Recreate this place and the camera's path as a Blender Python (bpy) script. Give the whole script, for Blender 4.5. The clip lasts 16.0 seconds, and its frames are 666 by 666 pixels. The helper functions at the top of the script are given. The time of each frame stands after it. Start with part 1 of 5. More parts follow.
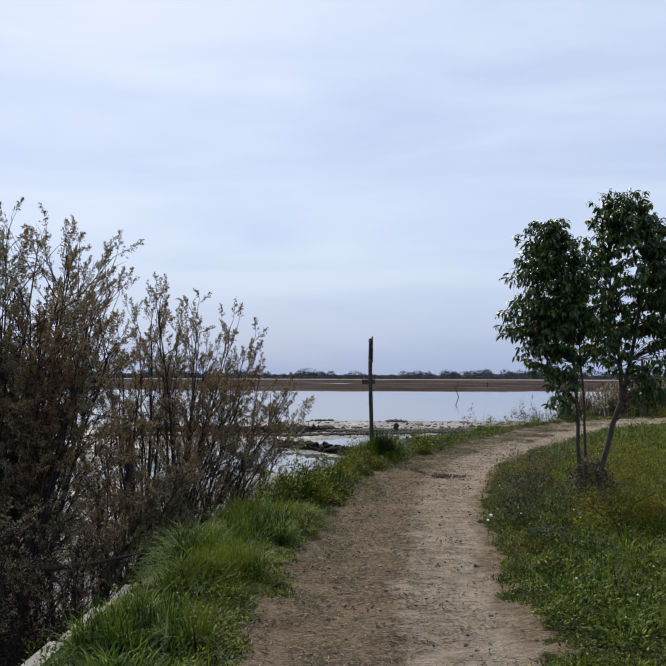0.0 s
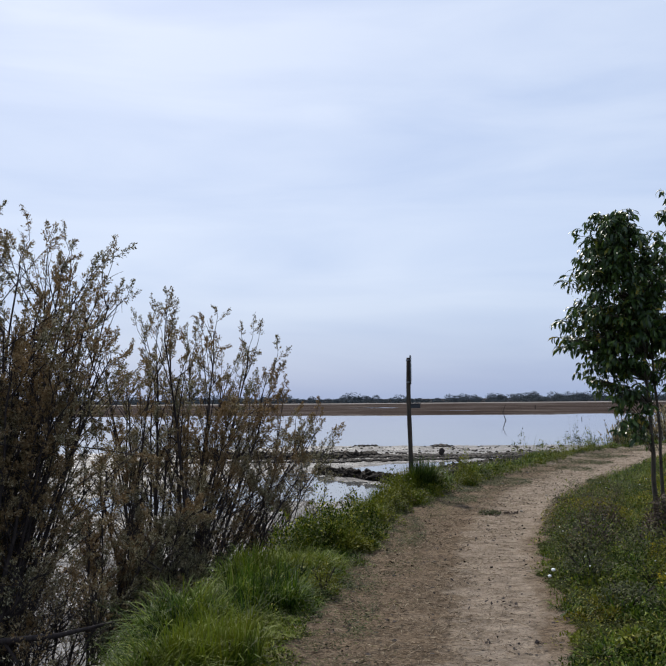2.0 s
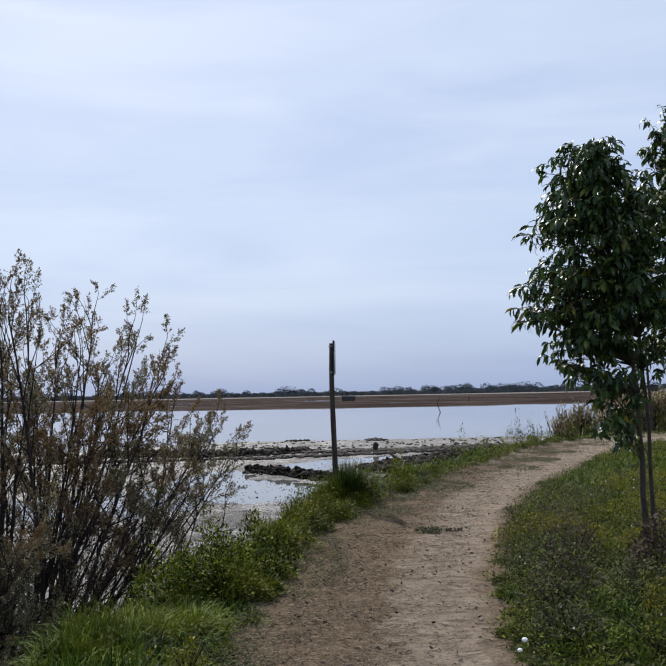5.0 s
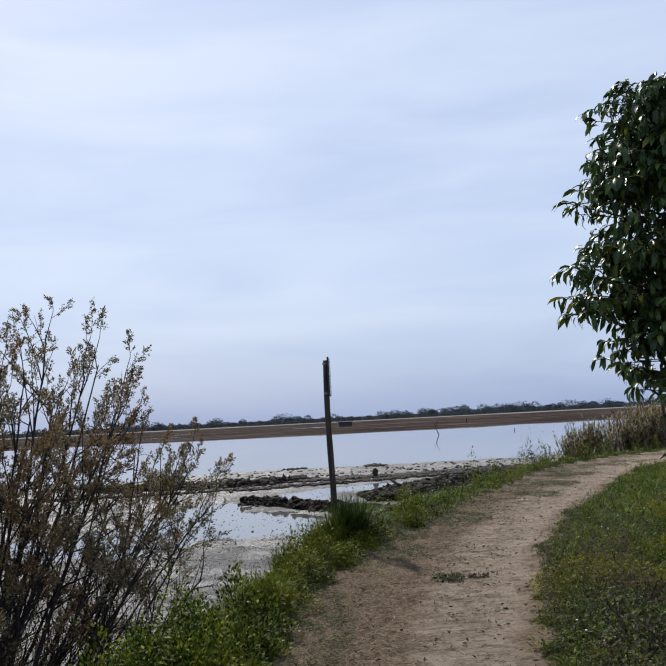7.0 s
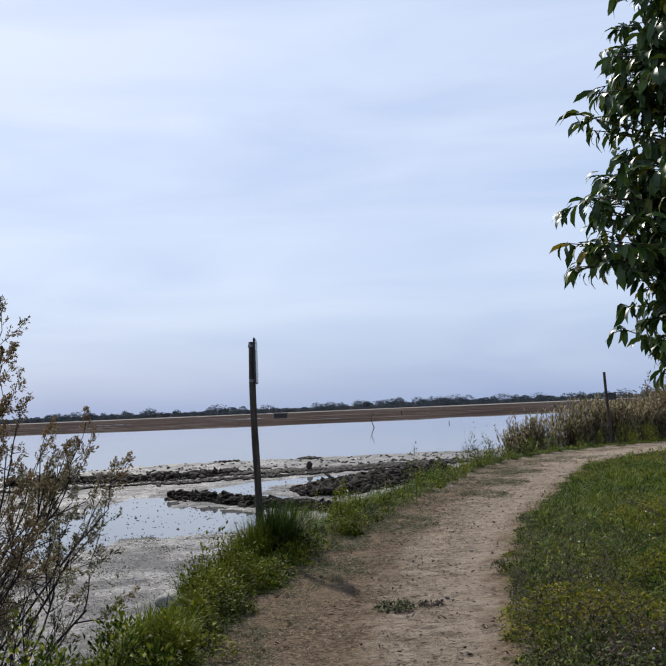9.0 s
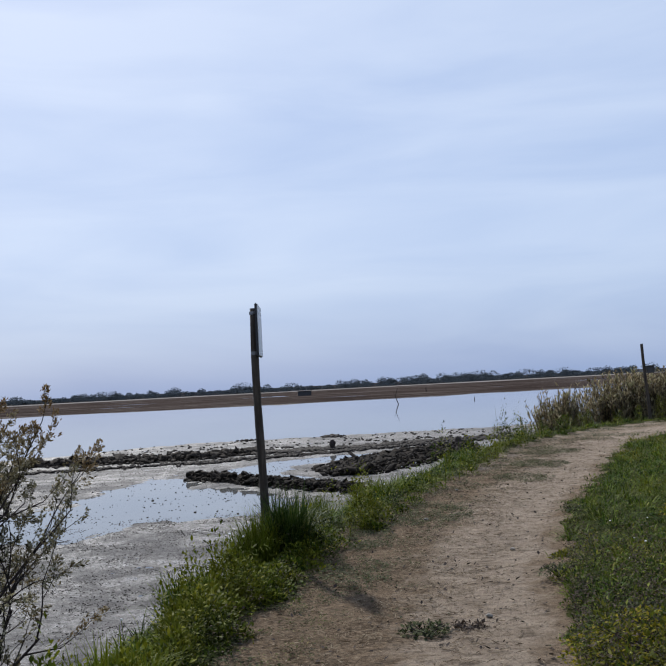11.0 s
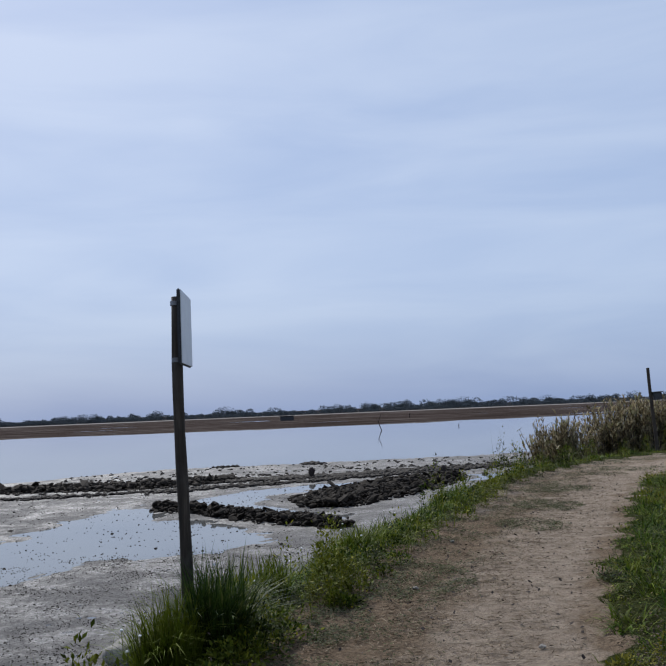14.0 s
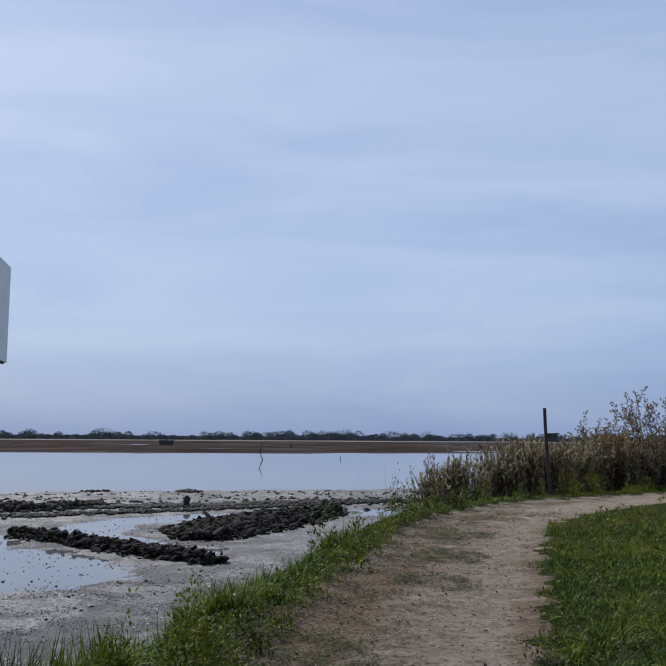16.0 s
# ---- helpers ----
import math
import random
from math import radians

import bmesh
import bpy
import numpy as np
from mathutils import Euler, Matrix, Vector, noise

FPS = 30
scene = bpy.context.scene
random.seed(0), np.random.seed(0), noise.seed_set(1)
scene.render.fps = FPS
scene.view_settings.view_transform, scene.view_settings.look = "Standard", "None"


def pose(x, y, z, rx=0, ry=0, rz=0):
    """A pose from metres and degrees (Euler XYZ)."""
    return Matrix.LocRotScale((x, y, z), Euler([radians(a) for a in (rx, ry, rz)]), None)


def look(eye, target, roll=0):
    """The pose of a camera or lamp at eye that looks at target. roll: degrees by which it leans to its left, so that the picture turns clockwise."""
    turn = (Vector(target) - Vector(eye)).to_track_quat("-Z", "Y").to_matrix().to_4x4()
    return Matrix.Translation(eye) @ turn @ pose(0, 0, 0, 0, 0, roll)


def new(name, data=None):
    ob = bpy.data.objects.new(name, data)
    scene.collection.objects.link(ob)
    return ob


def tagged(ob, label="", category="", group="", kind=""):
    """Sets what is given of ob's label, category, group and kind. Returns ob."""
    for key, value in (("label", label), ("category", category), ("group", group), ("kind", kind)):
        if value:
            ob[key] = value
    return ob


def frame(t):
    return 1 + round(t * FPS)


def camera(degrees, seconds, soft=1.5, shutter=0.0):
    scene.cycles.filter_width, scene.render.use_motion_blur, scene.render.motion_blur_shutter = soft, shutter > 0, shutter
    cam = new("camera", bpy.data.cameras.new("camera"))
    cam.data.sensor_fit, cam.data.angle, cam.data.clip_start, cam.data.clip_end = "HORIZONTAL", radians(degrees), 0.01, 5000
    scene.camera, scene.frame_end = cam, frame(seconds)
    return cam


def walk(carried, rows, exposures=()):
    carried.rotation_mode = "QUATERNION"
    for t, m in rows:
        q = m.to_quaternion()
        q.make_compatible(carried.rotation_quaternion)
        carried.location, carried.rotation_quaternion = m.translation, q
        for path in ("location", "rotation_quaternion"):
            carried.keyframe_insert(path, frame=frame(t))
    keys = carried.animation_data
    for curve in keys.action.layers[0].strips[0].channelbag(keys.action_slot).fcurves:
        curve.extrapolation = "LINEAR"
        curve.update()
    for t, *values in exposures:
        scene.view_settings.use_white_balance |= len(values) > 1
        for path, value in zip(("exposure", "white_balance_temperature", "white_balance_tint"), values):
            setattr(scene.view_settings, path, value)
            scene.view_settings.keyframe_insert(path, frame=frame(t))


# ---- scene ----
cam = camera(40.0, 16.0)
PATH = [
    (0.0, (0.000, 0.000, 1.606), (-0.166, 9.989, 2.053), 0.22),
    (0.5, (0.065, 0.443, 1.586), (0.055, 10.442, 1.652), -0.04),
    (1.0, (0.095, 0.851, 1.559), (-0.162, 10.844, 1.262), 0.89),
    (1.5, (0.101, 1.256, 1.607), (0.047, 11.253, 1.840), 0.89),
    (2.0, (0.164, 1.649, 1.593), (-0.486, 11.603, 2.307), -0.45),
    (2.5, (0.200, 2.069, 1.581), (-0.755, 12.009, 2.115), -0.37),
    (3.0, (0.287, 2.477, 1.598), (-0.665, 12.402, 2.363), -2.85),
    (3.5, (0.373, 2.894, 1.589), (-0.626, 12.793, 2.592), -1.11),
    (4.0, (0.385, 3.352, 1.582), (0.052, 13.317, 2.348), -0.40),
    (4.2, (0.383, 3.487, 1.590), (0.265, 13.465, 2.240), -0.67),
    (6.3, (0.378, 5.279, 1.548), (0.529, 15.258, 2.175), -0.93),
    (6.5, (0.372, 5.428, 1.539), (0.509, 15.383, 2.482), -0.11),
    (7.0, (0.395, 5.801, 1.560), (0.524, 15.759, 2.472), -2.91),
    (7.5, (0.454, 6.206, 1.574), (0.467, 16.146, 2.667), -1.69),
    (8.0, (0.424, 6.633, 1.548), (0.640, 16.551, 2.808), -2.46),
    (8.5, (0.441, 7.086, 1.515), (1.285, 17.005, 2.459), -2.68),
    (9.0, (0.507, 7.481, 1.554), (1.323, 17.417, 2.344), -2.36),
    (9.2, (0.534, 7.647, 1.539), (1.334, 17.583, 2.334), -2.47),
    (11.3, (0.742, 9.147, 1.535), (1.243, 19.119, 2.079), -2.75),
    (11.5, (0.774, 9.318, 1.553), (1.250, 19.285, 2.221), -2.15),
    (12.0, (0.803, 9.738, 1.513), (1.169, 19.701, 2.300), -1.25),
    (12.5, (0.850, 10.165, 1.527), (1.227, 20.132, 2.251), -2.19),
    (13.0, (0.925, 10.582, 1.530), (1.112, 20.506, 2.746), -1.05),
    (13.5, (0.972, 10.967, 1.520), (1.316, 20.869, 2.874), -0.94),
    (14.0, (1.022, 11.433, 1.500), (1.756, 21.372, 2.322), -2.35),
    (14.5, (1.029, 11.867, 1.511), (1.687, 21.811, 2.341), -2.04),
    (15.0, (1.013, 12.365, 1.503), (2.611, 22.211, 2.205), -2.43),
    (15.5, (1.069, 12.795, 1.502), (3.099, 22.527, 2.580), -0.95),
    (16.0, (1.196, 13.227, 1.487), (3.147, 22.971, 2.605), 0.43),
]
EXPOSURES = [(0.0, 0.06, 6510, 10), (1.0, 0.32, 7110, 10), (2.0, 0.06, 6460, 10), (4.0, 0.04, 6410, 10), (7.0, 0.04, 6410, 10), (8.0, -0.10, 6060, 10), (9.0, 0.08, 6410, 10), (11.5, -0.06, 6160, 10), (12.5, -0.16, 6090, 10), (13.0, -0.37, 5960, 10), (13.5, -0.46, 5910, 10), (14.0, -0.24, 6070, 10), (14.5, -0.31, 6040, 10), (16.0, -0.32, 5960, 10)]
walk(cam, [(t, look(eye, target, roll)) for t, eye, target, roll in PATH], exposures=EXPOSURES)

# ---- world, sun ----
SUN_EL, SUN_AZ = 43.0, -18.7  # degrees above the horizon; degrees to the left of +y
world = bpy.data.worlds.new("overcast_sky")
scene.world = world
world.use_nodes = True
wt = world.node_tree
wt.nodes.clear()


def wnode(kind, **kw):
    n = wt.nodes.new(kind)
    for k, v in kw.items():
        if k == "sky_type":
            n.sky_type = v
    return n


sky = wnode("ShaderNodeTexSky", sky_type="NISHITA")
sky.sun_disc = False
sky.sun_elevation = radians(SUN_EL)
sky.sun_rotation = radians(SUN_AZ)
sky.air_density, sky.dust_density, sky.ozone_density = 1.0, 2.0, 2.0
bg_sky = wnode("ShaderNodeBackground")
bg_sky.inputs["Strength"].default_value = 0.08
wt.links.new(sky.outputs[0], bg_sky.inputs["Color"])
co = wnode("ShaderNodeTexCoord")
mp = wnode("ShaderNodeMapping")
mp.inputs["Scale"].default_value = (1.6, 1.6, 9.0)
mp.inputs["Rotation"].default_value = (radians(7), radians(-5), 0)
cl = wnode("ShaderNodeTexNoise")
cl.inputs["Scale"].default_value = 1.5
cl.inputs["Detail"].default_value = 6.0
cl.inputs["Roughness"].default_value = 0.5
cl.inputs["Distortion"].default_value = 0.5
wt.links.new(co.outputs["Generated"], mp.inputs["Vector"])
wt.links.new(mp.outputs[0], cl.inputs["Vector"])
cr = wnode("ShaderNodeValToRGB")
cr.color_ramp.elements[0].position, cr.color_ramp.elements[0].color = 0.33, (0.50, 0.62, 0.87, 1)
cr.color_ramp.elements[1].position, cr.color_ramp.elements[1].color = 0.66, (0.66, 0.76, 0.955, 1)
wt.links.new(cl.outputs["Fac"], cr.inputs[0])
# haze: the cloud deck is duller and greyer low over the horizon
sp = wnode("ShaderNodeSeparateXYZ")
wt.links.new(co.outputs["Generated"], sp.inputs[0])
hz = wnode("ShaderNodeValToRGB")
hz.color_ramp.elements[0].position, hz.color_ramp.elements[0].color = 0.0, (0.62, 0.70, 0.83, 1)
hz.color_ramp.elements[1].position, hz.color_ramp.elements[1].color = 0.14, (1, 1, 1, 1)
wt.links.new(sp.outputs["Z"], hz.inputs[0])
mul = wnode("ShaderNodeMixRGB")
mul.blend_type = "MULTIPLY"
mul.inputs[0].default_value = 1.0
wt.links.new(cr.outputs[0], mul.inputs[1])
wt.links.new(hz.outputs[0], mul.inputs[2])
bg_cl = wnode("ShaderNodeBackground")
bg_cl.inputs["Strength"].default_value = 1.05
wt.links.new(mul.outputs[0], bg_cl.inputs["Color"])
mx = wnode("ShaderNodeMixShader")
mx.inputs[0].default_value = 0.75
wt.links.new(bg_sky.outputs[0], mx.inputs[1])
wt.links.new(bg_cl.outputs[0], mx.inputs[2])
wo = wnode("ShaderNodeOutputWorld")
wt.links.new(mx.outputs[0], wo.inputs[0])

sun_data = bpy.data.lights.new("sun", "SUN")
sun_data.energy, sun_data.angle, sun_data.color = 5.0, radians(2), (1.0, 0.94, 0.85)
sun = new("sun", sun_data)
_el, _az = radians(SUN_EL), radians(SUN_AZ)
sun.matrix_world = look((math.sin(_az) * math.cos(_el) * 50, math.cos(_az) * math.cos(_el) * 50, math.sin(_el) * 50), (0, 0, 0))

# ---- materials ----


class Mat:
    """A small builder round a Principled material."""

    def __init__(self, name, rough=0.8, metal=0.0, spec=0.5):
        self.m = bpy.data.materials.new(name)
        self.m.use_nodes = True
        self.t = self.m.node_tree
        self.b = self.t.nodes["Principled BSDF"]
        self.b.inputs["Roughness"].default_value = rough
        self.b.inputs["Metallic"].default_value = metal
        self.b.inputs["Specular IOR Level"].default_value = spec
        self.co = None

    def node(self, kind):
        return self.t.nodes.new(kind)

    def link(self, a, b):
        self.t.links.new(a, b)

    def coords(self, stretch=(1, 1, 1)):
        geo = self.node("ShaderNodeNewGeometry")
        mp_ = self.node("ShaderNodeMapping")
        mp_.inputs["Scale"].default_value = stretch
        self.link(geo.outputs["Position"], mp_.inputs["Vector"])
        return mp_.outputs[0]

    def noise(self, scale, detail=5.0, rough=0.6, stretch=(1, 1, 1), distort=0.0):
        n = self.node("ShaderNodeTexNoise")
        n.inputs["Scale"].default_value = scale
        n.inputs["Detail"].default_value = detail
        n.inputs["Roughness"].default_value = rough
        n.inputs["Distortion"].default_value = distort
        self.link(self.coords(stretch), n.inputs["Vector"])
        return n.outputs["Fac"]

    def ramp(self, fac, *stops):
        r = self.node("ShaderNodeValToRGB")
        el = r.color_ramp.elements
        while len(el) < len(stops):
            el.new(0.5)
        for e, (p, c) in zip(el, stops):
            e.position, e.color = p, (*c, 1) if len(c) == 3 else c
        self.link(fac, r.inputs[0])
        return r.outputs[0]

    def grey(self, fac, lo, hi):
        return self.ramp(fac, (lo, (0, 0, 0)), (hi, (1, 1, 1)))

    def mix(self, fac, a, b, mode="MIX"):
        n = self.node("ShaderNodeMixRGB")
        n.blend_type = mode
        for s, v in ((n.inputs[0], fac), (n.inputs[1], a), (n.inputs[2], b)):
            if isinstance(v, (int, float)):
                s.default_value = v if s == n.inputs[0] else (v, v, v, 1)
            elif isinstance(v, tuple):
                s.default_value = (*v, 1)
            else:
                self.link(v, s)
        return n.outputs[0]

    def attr(self, name):
        a = self.node("ShaderNodeAttribute")
        a.attribute_name = name
        return a.outputs["Fac"]

    def island(self):
        return self.node("ShaderNodeNewGeometry").outputs["Random Per Island"]

    def each(self):
        return self.node("ShaderNodeObjectInfo").outputs["Random"]

    def math(self, op, a, b):
        n = self.node("ShaderNodeMath")
        n.operation = op
        for s, v in ((n.inputs[0], a), (n.inputs[1], b)):
            if isinstance(v, (int, float)):
                s.default_value = v
            else:
                self.link(v, s)
        return n.outputs[0]

    def colour(self, c):
        if isinstance(c, tuple):
            self.b.inputs["Base Color"].default_value = (*c, 1)
        else:
            self.link(c, self.b.inputs["Base Color"])
        return self

    def rough(self, r):
        self.link(r, self.b.inputs["Roughness"])
        return self

    def bump(self, height, strength=0.5, distance=0.02):
        n = self.node("ShaderNodeBump")
        n.inputs["Strength"].default_value = strength
        n.inputs["Distance"].default_value = distance
        self.link(height, n.inputs["Height"])
        self.link(n.outputs[0], self.b.inputs["Normal"])
        return self

    def thin(self, colour, share=0.35):
        """Leaves let some light through."""
        tr = self.node("ShaderNodeBsdfTranslucent")
        if isinstance(colour, tuple):
            tr.inputs["Color"].default_value = (*colour, 1)
        else:
            self.link(colour, tr.inputs["Color"])
        ms = self.node("ShaderNodeMixShader")
        ms.inputs[0].default_value = share
        self.link(self.b.outputs[0], ms.inputs[1])
        self.link(tr.outputs[0], ms.inputs[2])
        self.link(ms.outputs[0], self.t.nodes["Material Output"].inputs["Surface"])
        return self


def leafy(name, stops, rough=0.5, share=0.35, patch=None, gloss=0.12, gap_shade=0.0):
    """A leaf material: each leaf its own shade, with patches of another hue over the stand; a size given last adds
    darker and lighter clumps of that size, with shaded gaps and bright tops put into the colour.
    """
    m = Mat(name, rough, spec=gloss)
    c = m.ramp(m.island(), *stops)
    if gap_shade:
        # darker and lighter clumps, with shaded gaps and sunlit tops painted into the colour
        c = m.mix(1.0, c, m.ramp(m.noise(1.0 / gap_shade, 3, 0.6), (0.38, (0.26, 0.30, 0.31)), (0.50, (0.82, 0.83, 0.76)), (0.64, (1.5, 1.36, 1.05))), "MULTIPLY")
    if patch:
        scale, lo, hi, col = patch
        c = m.mix(m.grey(m.noise(scale, 3), lo, hi), c, m.mix(0.6, c, col))
    m.colour(c).thin(c, share)
    return m.m


def ground_material():
    m = Mat("ground_earth", 0.9, spec=0.25)
    # path: pale trodden sand with litter
    sand = m.ramp(m.noise(5.0, 8, 0.7), (0.25, (0.17, 0.132, 0.098)), (0.5, (0.295, 0.24, 0.186)), (0.75, (0.40, 0.334, 0.264)))
    litter = m.ramp(m.noise(26.0, 6, 0.75, (1, 2.2, 1)), (0.3, (0.05, 0.036, 0.026)), (0.5, (0.185, 0.138, 0.096)), (0.75, (0.35, 0.275, 0.20)))
    wander = m.math("MULTIPLY", m.math("SUBTRACT", m.noise(1.8, 8, 0.7, (1.2, 0.9, 1), 0.5), 0.5), 1.5)
    cover = m.grey(m.math("ADD", m.attr("tread"), wander), 0.42, 0.72)
    path = m.mix(cover, litter, sand)
    path = m.mix(m.grey(m.noise(45, 3, 0.6, (1, 2, 1)), 0.58, 0.70), path, (0.06, 0.045, 0.034))
    # ragged dark streaks: shadows of the small relief, painted into the path colour
    path = m.mix(m.math("MULTIPLY", m.grey(m.noise(7, 7, 0.7, (0.8, 1.8, 1), 0.4), 0.53, 0.63), 0.6), path, (0.085, 0.068, 0.053))
    # soil under the grass
    soil = m.ramp(m.noise(14.0, 6, 0.7), (0.3, (0.022, 0.026, 0.010)), (0.6, (0.05, 0.055, 0.02)), (0.85, (0.09, 0.08, 0.04)))
    mud = m.ramp(m.noise(6.0, 9, 0.75), (0.3, (0.034, 0.031, 0.029)), (0.5, (0.090, 0.084, 0.079)), (0.72, (0.185, 0.175, 0.167)))
    mud = m.mix(m.grey(m.noise(9.0, 5, 0.7), 0.54, 0.64), mud, (0.04, 0.036, 0.034))
    mud = m.mix(m.grey(m.noise(22.0, 4, 0.7), 0.52, 0.60), mud, (0.03, 0.027, 0.026))
    mud = m.mix(m.grey(m.noise(0.35, 8, 0.72, (1, 2.0, 1)), 0.48, 0.66), mud, m.mix(0.5, mud, (0.045, 0.038, 0.034)))
    mud = m.mix(m.grey(m.noise(0.8, 7, 0.7, (0.8, 1.6, 1), 0.3), 0.53, 0.64), mud, m.mix(0.55, mud, (0.035, 0.03, 0.028)))
    far = m.ramp(m.noise(0.02, 9, 0.75, (1.0, 6.0, 1)), (0.36, (0.017, 0.013, 0.012)), (0.52, (0.042, 0.032, 0.028)), (0.62, (0.14, 0.122, 0.11)))
    fray = m.math("MULTIPLY", m.math("SUBTRACT", m.noise(9, 7, 0.7), 0.5), 1.1)
    c = m.mix(m.grey(m.math("ADD", m.attr("path"), fray), 0.40, 0.56), soil, path)
    c = m.mix(m.attr("mud"), c, mud)
    c = m.mix(m.attr("marsh"), c, far)
    # pale sheen of distant water below the woods, put into the ground colour
    c = m.mix(m.attr("far_sheen"), c, m.ramp(m.noise(0.03, 6, 0.7, (1, 4, 1)), (0.3, (0.20, 0.19, 0.18)), (0.7, (0.42, 0.40, 0.38))))
    m.colour(c)
    wet = m.grey(m.noise(0.55, 7, 0.7, (1, 1, 1), 0.8), 0.42, 0.60)
    wet2 = m.mix(m.grey(m.noise(7.0, 5, 0.7), 0.35, 0.65), wet, 0.0)
    dry = m.math("SUBTRACT", 0.92, m.math("MULTIPLY", m.math("MULTIPLY", m.attr("mud"), wet2), 0.78))
    m.rough(dry)
    near_mud = m.math("MULTIPLY", m.attr("mud"), m.math("SUBTRACT", 1.0, m.attr("marsh")))
    m.link(m.math("MULTIPLY", near_mud, 0.65), m.b.inputs["Specular IOR Level"])
    h = m.math("ADD", m.noise(12, 8, 0.72, (0.8, 1.3, 1)), m.math("MULTIPLY", m.noise(60, 4, 0.7), 0.4))
    m.bump(m.math("MULTIPLY", h, m.math("SUBTRACT", 1.0, m.math("MULTIPLY", m.attr("mud"), 0.1))), 1.0, 0.06)
    return m.m


def water_material():
    m = Mat("still_water", 0.04, spec=0.5)
    m.b.inputs["IOR"].default_value = 1.33
    m.colour(m.ramp(m.noise(0.05, 4), (0.3, (0.09, 0.092, 0.09)), (0.7, (0.13, 0.13, 0.125))))
    m.bump(m.noise(0.9, 3, 0.5, (1, 0.45, 1)), 0.05, 0.02)
    return m.m


def bark_material(name, dark, light):
    m = Mat(name, 0.9, spec=0.2)
    h = m.noise(30, 6, 0.7, (1, 1, 0.25))
    m.colour(m.ramp(h, (0.3, dark), (0.7, light))).bump(h, 0.5, 0.01)
    return m.m


def post_material():
    m = Mat("weathered_timber", 0.85, spec=0.25)
    h = m.noise(24, 7, 0.7, (1, 1, 0.08))
    c = m.ramp(h, (0.3, (0.020, 0.016, 0.013)), (0.55, (0.055, 0.043, 0.033)), (0.8, (0.12, 0.096, 0.073)))
    m.colour(m.mix(m.grey(m.noise(3, 4), 0.5, 0.7), c, m.mix(0.5, c, (0.10, 0.09, 0.082)))).bump(h, 0.7, 0.008)
    return m.m


def plain(name, c1, c2, rough=0.5, metal=0.0, scale=12, bump=0.2, spec=0.5):
    m = Mat(name, rough, metal, spec)
    h = m.noise(scale, 6, 0.65)
    m.colour(m.ramp(h, (0.3, c1), (0.7, c2))).bump(h, bump, 0.006)
    return m.m


M_GROUND = ground_material()
M_WATER = water_material()
M_POST = post_material()
M_BARK = bark_material("grey_brown_bark", (0.028, 0.022, 0.017), (0.10, 0.082, 0.064))
M_STEM = bark_material("dark_shrub_stem", (0.012, 0.009, 0.009), (0.055, 0.042, 0.037))
M_SIGN = plain("painted_sheet", (0.60, 0.61, 0.63), (0.72, 0.73, 0.74), 0.45, 0.0, 6, 0.05)
M_METAL = plain("dull_galvanised_steel", (0.16, 0.16, 0.165), (0.28, 0.28, 0.29), 0.5, 0.7, 18, 0.1)
M_BACK = plain("dark_backing_board", (0.02, 0.02, 0.022), (0.045, 0.045, 0.05), 0.6, 0.0, 10, 0.1)
def clod_material():
    m = Mat("wet_dark_mud", 0.8, spec=0.06)
    h = m.noise(16, 7, 0.7)
    c = m.ramp(h, (0.3, (0.006, 0.005, 0.004)), (0.6, (0.024, 0.019, 0.015)), (0.8, (0.06, 0.05, 0.04)))
    pale = m.math("MAXIMUM", m.grey(m.each(), 0.6, 0.9), m.grey(m.noise(1.6, 4), 0.5, 0.7))
    m.colour(m.mix(m.math("MULTIPLY", pale, 0.4), c, (0.075, 0.063, 0.052))).bump(h, 0.9, 0.03)
    return m.m


M_CLOD = clod_material()
M_LUMP = plain("black_mud", (0.006, 0.005, 0.005), (0.036, 0.029, 0.024), 0.75, 0.0, 14, 0.8, 0.15)
M_STONE = plain("pale_limestone", (0.11, 0.10, 0.085), (0.28, 0.262, 0.23), 0.85, 0.0, 10, 0.6)
M_CONC = plain("mossy_concrete", (0.09, 0.09, 0.075), (0.25, 0.24, 0.215), 0.9, 0.0, 9, 0.6)
M_ROCK = plain("dark_grey_rock", (0.04, 0.04, 0.04), (0.13, 0.125, 0.12), 0.85, 0.0, 12, 0.7)
GREENS = ((0.0, (0.009, 0.022, 0.003)), (0.4, (0.036, 0.080, 0.007)), (0.8, (0.088, 0.138, 0.012)), (0.97, (0.14, 0.18, 0.03)), (1.0, (0.22, 0.21, 0.08)))
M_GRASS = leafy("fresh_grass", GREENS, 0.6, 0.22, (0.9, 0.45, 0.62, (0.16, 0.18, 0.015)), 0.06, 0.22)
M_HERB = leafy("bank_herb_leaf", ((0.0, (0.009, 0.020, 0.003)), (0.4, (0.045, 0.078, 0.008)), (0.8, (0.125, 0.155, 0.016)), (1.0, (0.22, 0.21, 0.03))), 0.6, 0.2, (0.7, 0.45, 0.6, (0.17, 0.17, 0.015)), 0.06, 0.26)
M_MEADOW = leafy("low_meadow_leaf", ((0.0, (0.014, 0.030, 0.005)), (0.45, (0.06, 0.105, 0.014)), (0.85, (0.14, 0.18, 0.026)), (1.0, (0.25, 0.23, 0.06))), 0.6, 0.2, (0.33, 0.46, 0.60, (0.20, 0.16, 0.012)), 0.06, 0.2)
M_DULL = leafy("grey_green_weed", ((0.0, (0.022, 0.030, 0.012)), (0.5, (0.062, 0.080, 0.030)), (0.85, (0.12, 0.125, 0.055)), (1.0, (0.20, 0.17, 0.10))), 0.7, 0.25, None, 0.06, 0.2)
